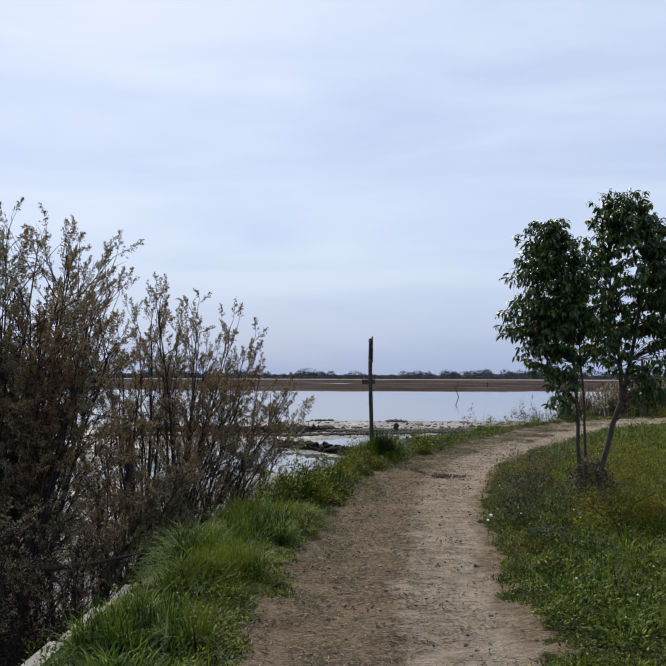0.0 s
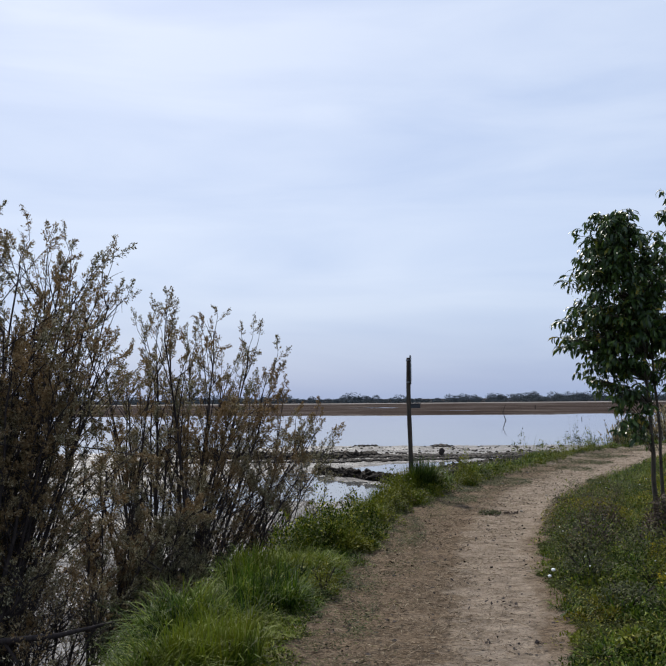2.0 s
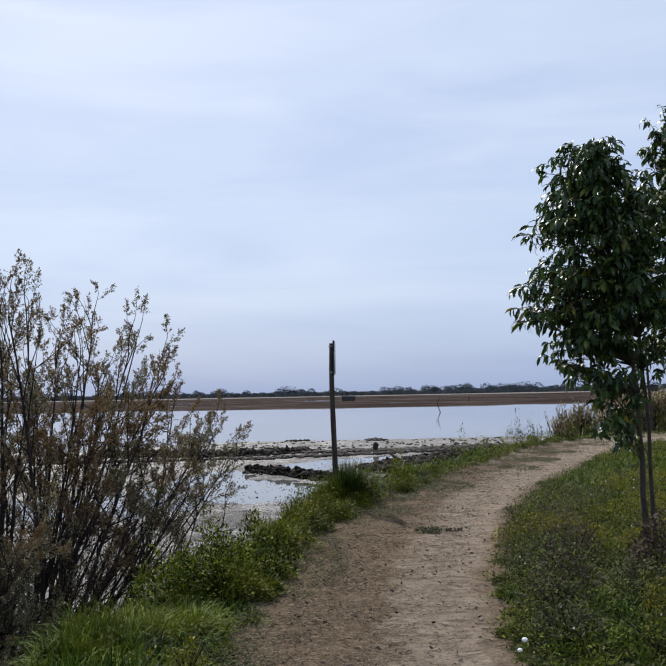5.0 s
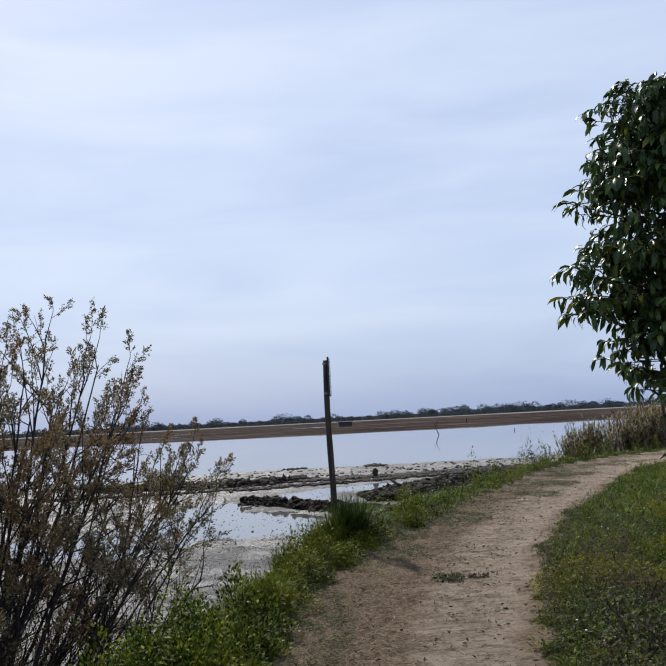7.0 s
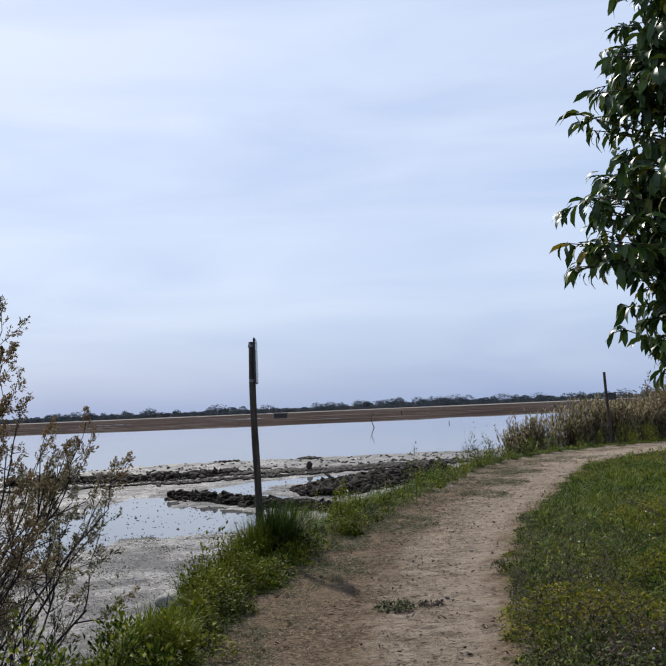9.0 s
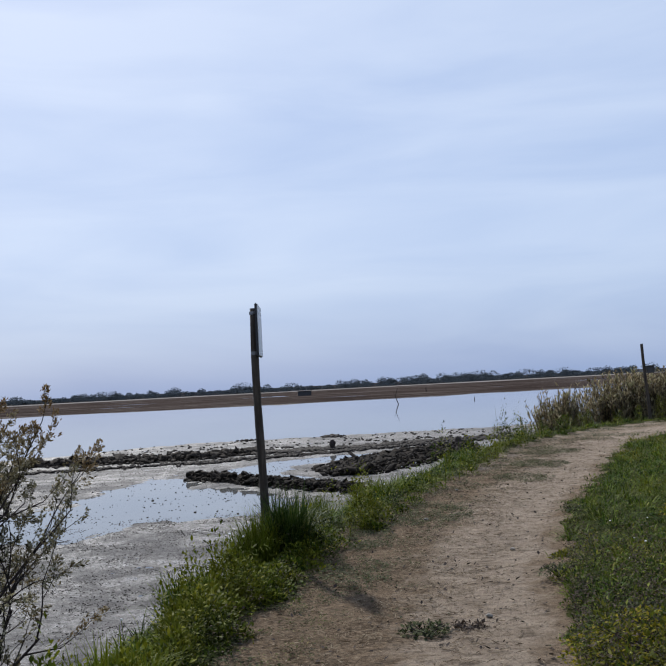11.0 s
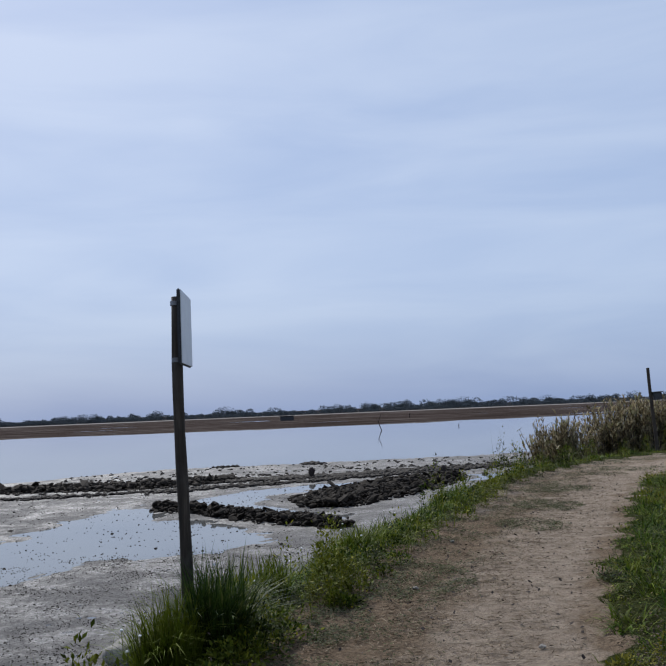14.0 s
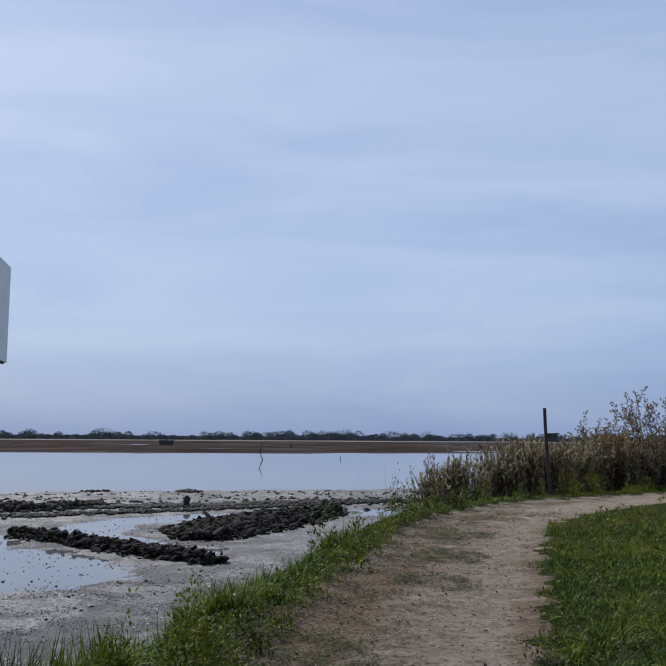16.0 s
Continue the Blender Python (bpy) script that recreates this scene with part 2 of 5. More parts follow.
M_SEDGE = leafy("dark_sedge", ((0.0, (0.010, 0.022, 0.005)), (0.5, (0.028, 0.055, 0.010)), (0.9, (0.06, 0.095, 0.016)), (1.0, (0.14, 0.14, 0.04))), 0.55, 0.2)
M_MAT = leafy("low_mat_weed", ((0.0, (0.02, 0.026, 0.012)), (0.5, (0.055, 0.066, 0.026)), (0.9, (0.10, 0.11, 0.045)), (1.0, (0.18, 0.16, 0.09))), 0.75, 0.2)
M_STRAW = leafy("dry_straw", ((0.0, (0.045, 0.032, 0.022)), (0.6, (0.15, 0.112, 0.076)), (0.92, (0.25, 0.20, 0.14)), (1.0, (0.36, 0.30, 0.21))), 0.85, 0.1, None, 0.04)
M_TREELEAF = leafy("glossy_dark_leaf", ((0.0, (0.016, 0.034, 0.009)), (0.5, (0.034, 0.068, 0.014)), (0.9, (0.075, 0.12, 0.02)), (0.97, (0.14, 0.15, 0.02)), (1.0, (0.26, 0.19, 0.02))), 0.4, 0.18, None, 0.35)
M_TAM = leafy("feathery_shrub_leaf", ((0.0, (0.05, 0.045, 0.026)), (0.45, (0.15, 0.135, 0.075)), (0.8, (0.29, 0.262, 0.16)), (1.0, (0.44, 0.40, 0.29))), 0.85, 0.25, (1.1, 0.42, 0.58, (0.22, 0.12, 0.05)), 0.05)
M_REED = leafy("dry_reed", ((0.0, (0.09, 0.07, 0.04)), (0.45, (0.25, 0.20, 0.115)), (0.75, (0.42, 0.35, 0.21)), (0.9, (0.19, 0.20, 0.08)), (1.0, (0.52, 0.45, 0.31))), 0.8, 0.3, None, 0.05)
M_BRUSH = leafy("olive_brown_brush_leaf", ((0.0, (0.08, 0.07, 0.045)), (0.5, (0.20, 0.18, 0.115)), (0.85, (0.33, 0.30, 0.21)), (1.0, (0.42, 0.38, 0.28))), 0.8, 0.3, (0.5, 0.45, 0.6, (0.24, 0.13, 0.05)), 0.05)
# blue-grey because the haze of the distance is mixed into the leaf colour
M_FAR_HAZED = leafy("far_woodland_hazed", ((0.0, (0.055, 0.068, 0.080)), (0.6, (0.080, 0.094, 0.104)), (1.0, (0.11, 0.125, 0.13))), 0.9, 0.1, None, 0.02)
M_DEAD = leafy("dead_brown_leaf", ((0.0, (0.035, 0.026, 0.020)), (0.6, (0.075, 0.055, 0.042)), (1.0, (0.13, 0.10, 0.08))), 0.85, 0.15)
M_WHITE = plain("white_petal", (0.6, 0.6, 0.58), (0.8, 0.8, 0.78), 0.7, 0.0, 30, 0.1)

# ---- mesh helpers ----
rng = np.random.default_rng(7)


def mesh_np(name, verts, faces, material, smooth=False):
    """A mesh from arrays: verts (n, 3), faces (m, k) all with k corners."""
    me = bpy.data.meshes.new(name)
    verts, faces = np.asarray(verts, np.float32), np.asarray(faces, np.int32)
    m, k = faces.shape
    me.vertices.add(len(verts))
    me.vertices.foreach_set("co", verts.ravel())
    me.loops.add(m * k)
    me.loops.foreach_set("vertex_index", faces.ravel())
    me.polygons.add(m)
    me.polygons.foreach_set("loop_start", np.arange(0, m * k, k, dtype=np.int32))
    if smooth:
        me.polygons.foreach_set("use_smooth", np.ones(m, bool))
    me.update(calc_edges=True)
    me.materials.append(material)
    return me


def scatter(tv, tf, where, turn):
    """Copies of a template (tv, tf) at the places (n, 3) with the 3 x 3 turns (n, 3, 3), as one pair of arrays."""
    tv, tf = np.asarray(tv, float), np.asarray(tf, int)
    v = np.einsum("nij,kj->nki", turn, tv) + where[:, None, :]
    f_ = tf[None] + (np.arange(len(where)) * len(tv))[:, None, None]
    return v.reshape(-1, 3), f_.reshape(-1, tf.shape[1])


def turns(yaw, pitch, roll, size):
    """Turn matrices: roll about y, pitch about x, then yaw about z, times size (n,) or (n, 3)."""
    n = len(yaw)
    cz, sz, cx, sx, cy, sy = np.cos(yaw), np.sin(yaw), np.cos(pitch), np.sin(pitch), np.cos(roll), np.sin(roll)
    o, i = np.zeros(n), np.ones(n)
    rz = np.stack([cz, -sz, o, sz, cz, o, o, o, i], -1).reshape(n, 3, 3)
    rx = np.stack([i, o, o, o, cx, -sx, o, sx, cx], -1).reshape(n, 3, 3)
    ry = np.stack([cy, o, sy, o, i, o, -sy, o, cy], -1).reshape(n, 3, 3)
    s = np.broadcast_to(np.asarray(size, float).reshape(n, -1), (n, 3))
    return rz @ rx @ ry * s[:, None, :]


def join(*pairs):
    """Several (verts, faces) pairs, faces of one corner count, as one."""
    vs, fs, at = [], [], 0
    for v, f_ in pairs:
        vs.append(v), fs.append(f_ + at)
        at += len(v)
    return np.concatenate(vs), np.concatenate(fs)


def tubes(lines, radii, sides=5):
    """Round stems along polylines (n, k, 3) with radii (n, k)."""
    lines, radii = np.asarray(lines, float), np.asarray(radii, float)
    n, k, _ = lines.shape
    d = np.gradient(lines, axis=1)
    d /= np.linalg.norm(d, axis=2, keepdims=True) + 1e-9
    ref = np.where(np.abs(d[..., 2:3]) > 0.9, np.array([1.0, 0, 0]), np.array([0, 0, 1.0]))
    a = np.cross(d, ref)
    a /= np.linalg.norm(a, axis=2, keepdims=True) + 1e-9
    b = np.cross(d, a)
    ang = np.linspace(0, 2 * np.pi, sides, endpoint=False)
    ring = lines[:, :, None] + radii[:, :, None, None] * (np.cos(ang)[:, None] * a[:, :, None] + np.sin(ang)[:, None] * b[:, :, None])
    i, j, s = np.meshgrid(np.arange(n), np.arange(k - 1), np.arange(sides), indexing="ij")
    base = (i * k + j) * sides
    s2 = (s + 1) % sides
    f_ = np.stack([base + s, base + s2, base + sides + s2, base + sides + s], -1).reshape(-1, 4)
    return ring.reshape(-1, 3), f_


def part(name, me, parent, label=""):
    ob = new(name, me)
    ob.parent = parent
    if label:
        ob["label"] = label
    return ob


def bm_mesh(name, bm, material, smooth=False):
    me = bpy.data.meshes.new(name)
    bm.to_mesh(me)
    bm.free()
    if smooth:
        for p in me.polygons:
            p.use_smooth = True
    me.materials.append(material)
    return me


def box(bm, size, at=(0, 0, 0), bevel=0.0, turn=None):
    r = bmesh.ops.create_cube(bm, size=1.0)
    vs = r["verts"]
    bmesh.ops.scale(bm, vec=size, verts=vs)
    if bevel:
        es = list({e for v in vs for e in v.link_edges})
        g = bmesh.ops.bevel(bm, geom=es, offset=bevel, segments=2, affect="EDGES")
        vs = list({v for f_ in g["faces"] for v in f_.verts} | {v for v in vs if v.is_valid})
    if turn is not None:
        bmesh.ops.rotate(bm, cent=(0, 0, 0), matrix=turn, verts=vs)
    bmesh.ops.translate(bm, vec=at, verts=vs)
    return vs


def lump(seed, rough=0.35, sub=2):
    """An irregular stone or clod about 1 m across."""
    bm = bmesh.new()
    bmesh.ops.create_icosphere(bm, subdivisions=sub, radius=0.5)
    for v in bm.verts:
        p = v.co.copy()
        v.co *= 1 + rough * noise.noise(p * 2.3 + Vector((seed * 7.1, seed * 3.3, 0))) + 0.4 * rough * noise.noise(p * 6 + Vector((0, seed * 5.7, 0)))
        v.co.z *= 0.72
    return bm


# ---- the lie of the land ----
# centre line of the footpath and its half width, walked from the first point on
LINE = np.array([(0.2, -40), (0.2, -6), (0.25, 0), (0.31, 5.8), (0.45, 8.3), (0.78, 11.3), (1.1, 13.5), (1.55, 15.5), (2.08, 17.5),
                 (2.95, 20), (3.95, 22), (5.45, 25.5), (7.1, 29), (9.6, 32.0), (12.8, 34.3), (17, 36.0), (24, 37.2), (60, 40)], float)
HALF = np.array([0.9, 0.9, 0.9, 0.9, 0.9, 0.88, 0.95, 1.08, 1.12, 1.08, 1.12, 1.1, 1.2, 1.3, 1.25, 1.2, 1.2, 1.2])
WATER_Z, MUD_Z = -2.36, -2.33
def _smooth_line():
    """The centre line drawn through its points in short steps."""
    k = np.r_[0, np.cumsum(np.linalg.norm(np.diff(LINE, axis=0), axis=1))]
    s = np.arange(0, k[-1], 0.35)
    x, y, h = np.interp(s, k, LINE[:, 0]), np.interp(s, k, LINE[:, 1]), np.interp(s, k, HALF)
    ker = np.hanning(13)
    ker /= ker.sum()
    pad = lambda a: np.convolve(np.pad(a, 6, "edge"), ker, "valid")
    return np.stack([pad(x), pad(y)], 1)[8:-8], pad(h)[8:-8]


CURVE, CURVE_HALF = _smooth_line()
TANG = np.gradient(CURVE, axis=0)
TANG /= np.linalg.norm(TANG, axis=1, keepdims=True)


def lateral(x, y):
    """How far a place lies to the left of the path's centre line (right: negative), and the path's half width there."""
    p = np.stack([np.ravel(x), np.ravel(y)], 1)
    out, half = np.empty(len(p)), np.empty(len(p))
    for a in range(0, len(p), 20000):
        q = p[a:a + 20000]
        d = ((q[:, None] - CURVE[None]) ** 2).sum(2)
        i = d.argmin(1)
        o = q - CURVE[i]
        side = TANG[i, 0] * o[:, 1] - TANG[i, 1] * o[:, 0]
        out[a:a + 20000] = np.sign(side + 1e-9) * np.sqrt(d[np.arange(len(q)), i])
        half[a:a + 20000] = CURVE_HALF[i]
    return out.reshape(np.shape(x)), half.reshape(np.shape(x))


def waves(x, y, seed, scale, octaves=4):
    """Cheap smooth noise, about -1 to 1, from sums of turned sines."""
    r = np.random.default_rng(seed)
    z = np.zeros(np.shape(x))
    amp, tot = 1.0, 0.0
    for o in range(octaves):
        for _ in range(3):
            a, ph = r.uniform(0, 2 * np.pi), r.uniform(0, 2 * np.pi)
            fr = 2 * np.pi / scale * (1.9 ** o) * r.uniform(0.7, 1.4)
            z = z + amp * np.sin((x * np.cos(a) + y * np.sin(a)) * fr + ph + 1.3 * np.sin((x * np.sin(a) - y * np.cos(a)) * fr * 0.6 + ph * 2))
        tot += amp * 1.7
        amp *= 0.55
    return z / tot


def step(e0, e1, v):
    u = np.clip((v - e0) / (e1 - e0), 0, 1)
    return u * u * (3 - 2 * u)


def in_poly(x, y, poly):
    """Signed distance to a closed outline, positive inside."""
    poly = np.asarray(poly, float)
    inside, best = np.zeros(np.shape(x), bool), np.full(np.shape(x), 1e9)
    for (x0, y0), (x1, y1) in zip(poly, np.roll(poly, -1, axis=0)):
        t_ = np.clip(((x - x0) * (x1 - x0) + (y - y0) * (y1 - y0)) / ((x1 - x0) ** 2 + (y1 - y0) ** 2), 0, 1)
        best = np.minimum(best, np.hypot(x - x0 - t_ * (x1 - x0), y - y0 - t_ * (y1 - y0)))
        if y0 != y1:
            inside ^= ((y0 > y) != (y1 > y)) & (x < (x1 - x0) * (y - y0) / (y1 - y0) + x0)
    return np.where(inside, best, -best)


POOLS = [
    [(-13, 38.5), (-8.5, 40), (-7.7, 41.5), (-6.3, 48.6), (-5.5, 51), (-3.9, 50.0), (-2.9, 46), (-1.5, 44.6), (0, 42.6), (0.9, 39.7), (0.4, 37.8), (-2.2, 37.6), (-4.3, 36), (-5.7, 33.8), (-8.5, 34.2), (-13, 33)],
    [(-4.4, 52.2), (-2.2, 53.9), (-0.1, 57.3), (3, 58.9), (6, 59.6), (9, 61.4), (8.6, 59.4), (6, 57.7), (3.6, 56.3), (1.5, 54.2), (0.5, 52.3), (0.5, 49.8), (1.4, 48.1), (3.3, 44.6), (2.9, 42.9), (1.7, 44.4), (0.6, 46.6), (-0.4, 47.4), (-2.1, 50.2)],
    [(11, 57.5), (13.6, 57.0), (14.5, 59.5), (12, 61)],
]


def crest(y):
    """Width of the grassy shoulder between path and slope."""
    return np.interp(y, [0, 9, 12, 14, 17, 23, 30, 40], [1.05, 1.0, 0.82, 0.66, 0.5, 0.5, 0.65, 0.9])


def height(x, y, detail=True):
    s, half = lateral(x, y)
    w = half
    n1 = waves(x, y, 1, 2.6)
    n2 = waves(x, y, 2, 0.55, 3)
    on = step(w + 0.15, w - 0.25, np.abs(s))
    top = 0.015 * n1 + np.where(on > 0, 0, 0.0) - 0.035 * on
    if detail:
        top = top + 0.010 * n2 * (1 - 0.4 * on)
    e = w + crest(y)
    fall = np.maximum(s - e, 0)
    z = top - fall * 0.85
    right = np.maximum(-s - w - 0.3, 0)
    z = z - 0.35 * step(2.5, 16, right) + 0.03 * step(0, 0.5, right)
    mud = MUD_Z + 0.026 * waves(x, y, 3, 5.0, 5) + (0.018 * waves(x, y, 4, 0.9, 4) if detail else 0)
    for p in POOLS:
        d = in_poly(x, y, p) + 0.7 * waves(x, y, 5, 3.0, 5)
        mud = mud - 0.085 * step(-0.6, 0.7, d)
    # the open lagoon, the marsh beyond it and further water
    shore = np.interp(x, [-80, -19, -14, -9.5, -3.6, 60], [52, 67.2, 69, 74.8, 76.4, 77.6]) + 0.9 * waves(x, y, 6, 30, 4)
    mud = mud - 0.6 * step(0, 14, y - shore)
    far_shore = 204 + 0.16 * np.clip(x - 10, 0, 400) + 4 * waves(x, y, 8, 60, 4)
    far = step(0, 8, y - far_shore)
    marsh = WATER_Z + 0.07 + 0.10 * waves(x, 4 * y, 9, 160, 5)
    mud = mud * (1 - far) + marsh * far
    z = np.maximum(z, mud)
    lee = np.clip((z - mud) / 0.25, 0, 1)
    return z, s, half, on, 1 - lee, far


def spaced(marks):
    """Grid lines from (start, step) pairs; the last pair ends them."""
    out = []
    for (a, st), (b, _) in zip(marks, marks[1:]):
        out.append(np.arange(a, b - 1e-6, st))
    return np.concatenate(out + [[marks[-1][0]]])


def build_ground():
    xs = np.concatenate([-np.geomspace(3200, 30, 26)[:-1], spaced([(-30, 1.0), (-14, 0.3), (-5, 0.11), (8, 0.18), (19, 0.5), (30, 1)]), np.geomspace(30, 3200, 26)[1:]])
    ys = np.concatenate([spaced([(-400, 40), (-40, 2.0), (-2, 0.3), (3, 0.11), (30, 0.2), (62, 0.35), (80, 1.0), (110, 4)]), np.geomspace(110, 3600, 90)[1:]])
    x, y = np.meshgrid(xs, ys, indexing="ij")
    z, s, half, on, mud, far = height(x, y)
    nx, ny = x.shape
    verts = np.stack([x, y, z], -1).reshape(-1, 3)
    i, j = np.meshgrid(np.arange(nx - 1), np.arange(ny - 1), indexing="ij")
    quads = np.stack([i * ny + j, (i + 1) * ny + j, (i + 1) * ny + j + 1, i * ny + j + 1], -1).reshape(-1, 4)
    edge = np.abs(s) - half + 0.16 * waves(x, y, 11, 1.1, 4)
    path = step(0.16, -0.14, edge)
    # the walked line on the right of the path is worn bare, the rest is strewn with litter
    tread = np.clip(0.35 + 0.75 * np.exp(-(((s + 0.45 * half) / (0.34 * half)) ** 2)) + 0.3 * np.exp(-(((s - 0.1) / 0.3) ** 2)) * step(14, 22, y) - 0.25 * step(0.2, 0.8, s / half), 0, 1)
    tread = np.maximum(tread, 0.62 * step(21, 25, y))
    # band where far water would mirror the sky; painted pale on the ground instead
    far_sheen = 0.7 * step(0, 40, y - 610 - 0.1 * x) * step(0, 30, 728 + 0.08 * x - y)
    attrs = {"far_sheen": far_sheen, "path": path, "mud": mud, "marsh": far, "tread": tread}
    kindf = np.where(path.ravel()[quads].mean(1) > 0.5, 1, np.where(mud.ravel()[quads].mean(1) > 0.5, 2, 0))
    for k, name, label in ((0, "ground", "grassy earth bank and meadow ground beside the path"), (1, "footpath", "trodden sandy footpath strewn with dry straw"), (2, "mudflat", "wet grey mudflat with shallow hollows along the lagoon")):
        f_ = quads[kindf == k]
        used, inv = np.unique(f_, return_inverse=True)
        me = mesh_np(name, verts[used], inv.reshape(-1, 4), M_GROUND, True)
        for an, av in attrs.items():
            at_ = me.attributes.new(an, "FLOAT", "POINT")
            at_.data.foreach_set("value", av.ravel()[used].astype(np.float32))
        tagged(new(name, me), label, "ground" if k != 1 else "path", kind="structure")


build_ground()


def build_water():
    xs = np.linspace(-3200, 3200, 9)
    ys = np.array([20.0, 120, 300, 700, 1500, 3600])
    x, y = np.meshgrid(xs, ys, indexing="ij")
    nx, ny = x.shape
    i, j = np.meshgrid(np.arange(nx - 1), np.arange(ny - 1), indexing="ij")
    q = np.stack([i * ny + j, (i + 1) * ny + j, (i + 1) * ny + j + 1, i * ny + j + 1], -1).reshape(-1, 4)
    me = mesh_np("water", np.stack([x, y, np.full(x.shape, WATER_Z)], -1).reshape(-1, 3), q, M_WATER)
    tagged(new("water", me), "still shallow lagoon water mirroring the pale sky", "water", kind="structure")


build_water()


def ground_z(x, y):
    return height(np.asarray(x, float), np.asarray(y, float))[0]


def gz(x, y):
    return float(ground_z(np.array([x]), np.array([y]))[0])

# ---- signpost beside the path ----
SIGN_AT = (0.430, 17.60)


def signpost():
    x, y = SIGN_AT
    z0 = gz(x, y) - 0.35
    root = new("signpost")
    root.location = (x, y, z0)
    tagged(root, "weathered wooden signpost with a thin pale sign board in grass", "signpost")
    top = 2.29 - z0
    bm = bmesh.new()
    r = 0.038
    rings = []
    for k in range(13):
        zz = top * k / 12
        rr = r * (1.12 - 0.2 * k / 12) * (1 + 0.04 * math.sin(k * 2.1))
        lean = 0.012 * math.sin(k * 0.5) + 0.006 + 0.010 * (1 - k / 12)
        rings.append([bm.verts.new((rr * math.cos(a) + lean, rr * math.sin(a), zz)) for a in [2 * math.pi * i / 10 for i in range(10)]])
    for a, b in zip(rings, rings[1:]):
        for i in range(10):
            bm.faces.new((a[i], a[(i + 1) % 10], b[(i + 1) % 10], b[i]))
    bm.faces.new(rings[-1])
    bm.faces.new(rings[0][::-1])
    part("post", bm_mesh("post", bm, M_POST, True), root)
    yaw = Matrix.Rotation(radians(SIGN_YAW), 3, "Z")
    off = Vector((0.037, 0.14, 0))
    bm = bmesh.new()
    box(bm, (0.022, 0.58, 0.50), (0, 0, 0), 0.008, yaw)
    board = part("sign_board", bm_mesh("sign_board", bm, M_BACK), root, "dark-backed rectangular sign board")
    board.location = (off.x, off.y, 2.08 - z0)
    bm = bmesh.new()
    box(bm, (0.005, 0.565, 0.485), yaw @ Vector((0.0145, 0, 0)), 0.002, yaw)
    part("sign_face", bm_mesh("sign_face", bm, M_SIGN), board, "plain pale grey sign face")
    for zz in (2.245, 1.865):
        bm = bmesh.new()
        bmesh.ops.create_cone(bm, cap_ends=True, segments=14, radius1=0.041, radius2=0.041, depth=0.03)
        c = part("clamp", bm_mesh("clamp", bm, M_METAL), root, "galvanised steel clamp")
        c.location = (0, 0, zz - z0)


SIGN_YAW = -1.9
signpost()

# ---- plants: templates ----
KITE = np.array([(0, 0, 0), (0.5, 0.45, 0.06), (0, 1, 0), (-0.5, 0.45, 0.06)], float)
KITE_F = np.array([(0, 1, 2, 3)])


def blade_template(bend, seg=3):
    """A grass blade, 1 wide and 1 long, that leans over along +y."""
    v, f_ = [], []
    for k in range(seg + 1):
        u = k / seg
        w = 0.5 * (1 - u ** 1.6) + 0.02
        a = bend * u
        v += [(-w, math.sin(a) * u, math.cos(a) * u), (w, math.sin(a) * u, math.cos(a) * u)]
        if k:
            f_.append((2 * k - 2, 2 * k - 1, 2 * k + 1, 2 * k))
    return np.array(v), np.array(f_)


def sickle_template():
    """A long drooping leaf, folded along its midrib, 1 long; wide 0.26."""
    v, f_ = [], []
    n = 3
    for k in range(n + 1):
        u = k / n
        w = 0.135 * math.sin(math.pi * min(u * 0.95 + 0.05, 1)) ** 0.8 + 0.004
        y, z = 0.72 * math.sin(1.5 * u), -0.62 * (1 - math.cos(1.5 * u))
        v += [(-w, y, z + 0.035), (0, y, z), (w, y, z + 0.035)]
        if k:
            b = 3 * k
            f_ += [(b - 3, b - 2, b + 1, b), (b - 2, b - 1, b + 2, b + 1)]
    return np.array(v), np.array(f_)


SICKLE, SICKLE_F = sickle_template()


def grass_arrays(x, y, z, length, width, lean=0.5, bends=(0.3, 0.8, 1.3), seg=3):
    """Blades rooted at the places given."""
    n = len(x)
    which = rng.integers(0, len(bends), n)
    out = []
    for k, bd in enumerate(bends):
        i = np.nonzero(which == k)[0]
        tv, tf = blade_template(bd, seg)
        m = turns(rng.uniform(0, 2 * np.pi, len(i)), -rng.uniform(0, lean, len(i)), np.zeros(len(i)), np.stack([width[i], length[i], length[i]], 1))
        out.append(scatter(tv, tf, np.stack([x[i], y[i], z[i]], 1), m))
    return join(*out)


def inside_left(n, y0, y1, wide):
    """Random places on the path within wide metres of its left edge."""
    i = np.nonzero((CURVE[:, 1] > y0) & (CURVE[:, 1] < y1))[0]
    k = rng.integers(i[0], i[-1], n)
    left = np.stack([-TANG[k, 1], TANG[k, 0]], 1)
    p = CURVE[k] + left * (CURVE_HALF[k] + 0.1 - wide * rng.random(n) ** 1.6)[:, None] + rng.normal(0, 0.12, (n, 2))
    return p[:, 0], p[:, 1]


def leaves_arrays(p, size, flat=0.9, narrow=0.55):
    """Small kite leaves at the places p (n, 3), tilted at random."""
    n = len(p)
    m = turns(rng.uniform(0, 2 * np.pi, n), rng.uniform(-0.5, flat, n), rng.uniform(-0.6, 0.6, n), np.stack([size * narrow, size, size], 1))
    return scatter(KITE, KITE_F, p, m)


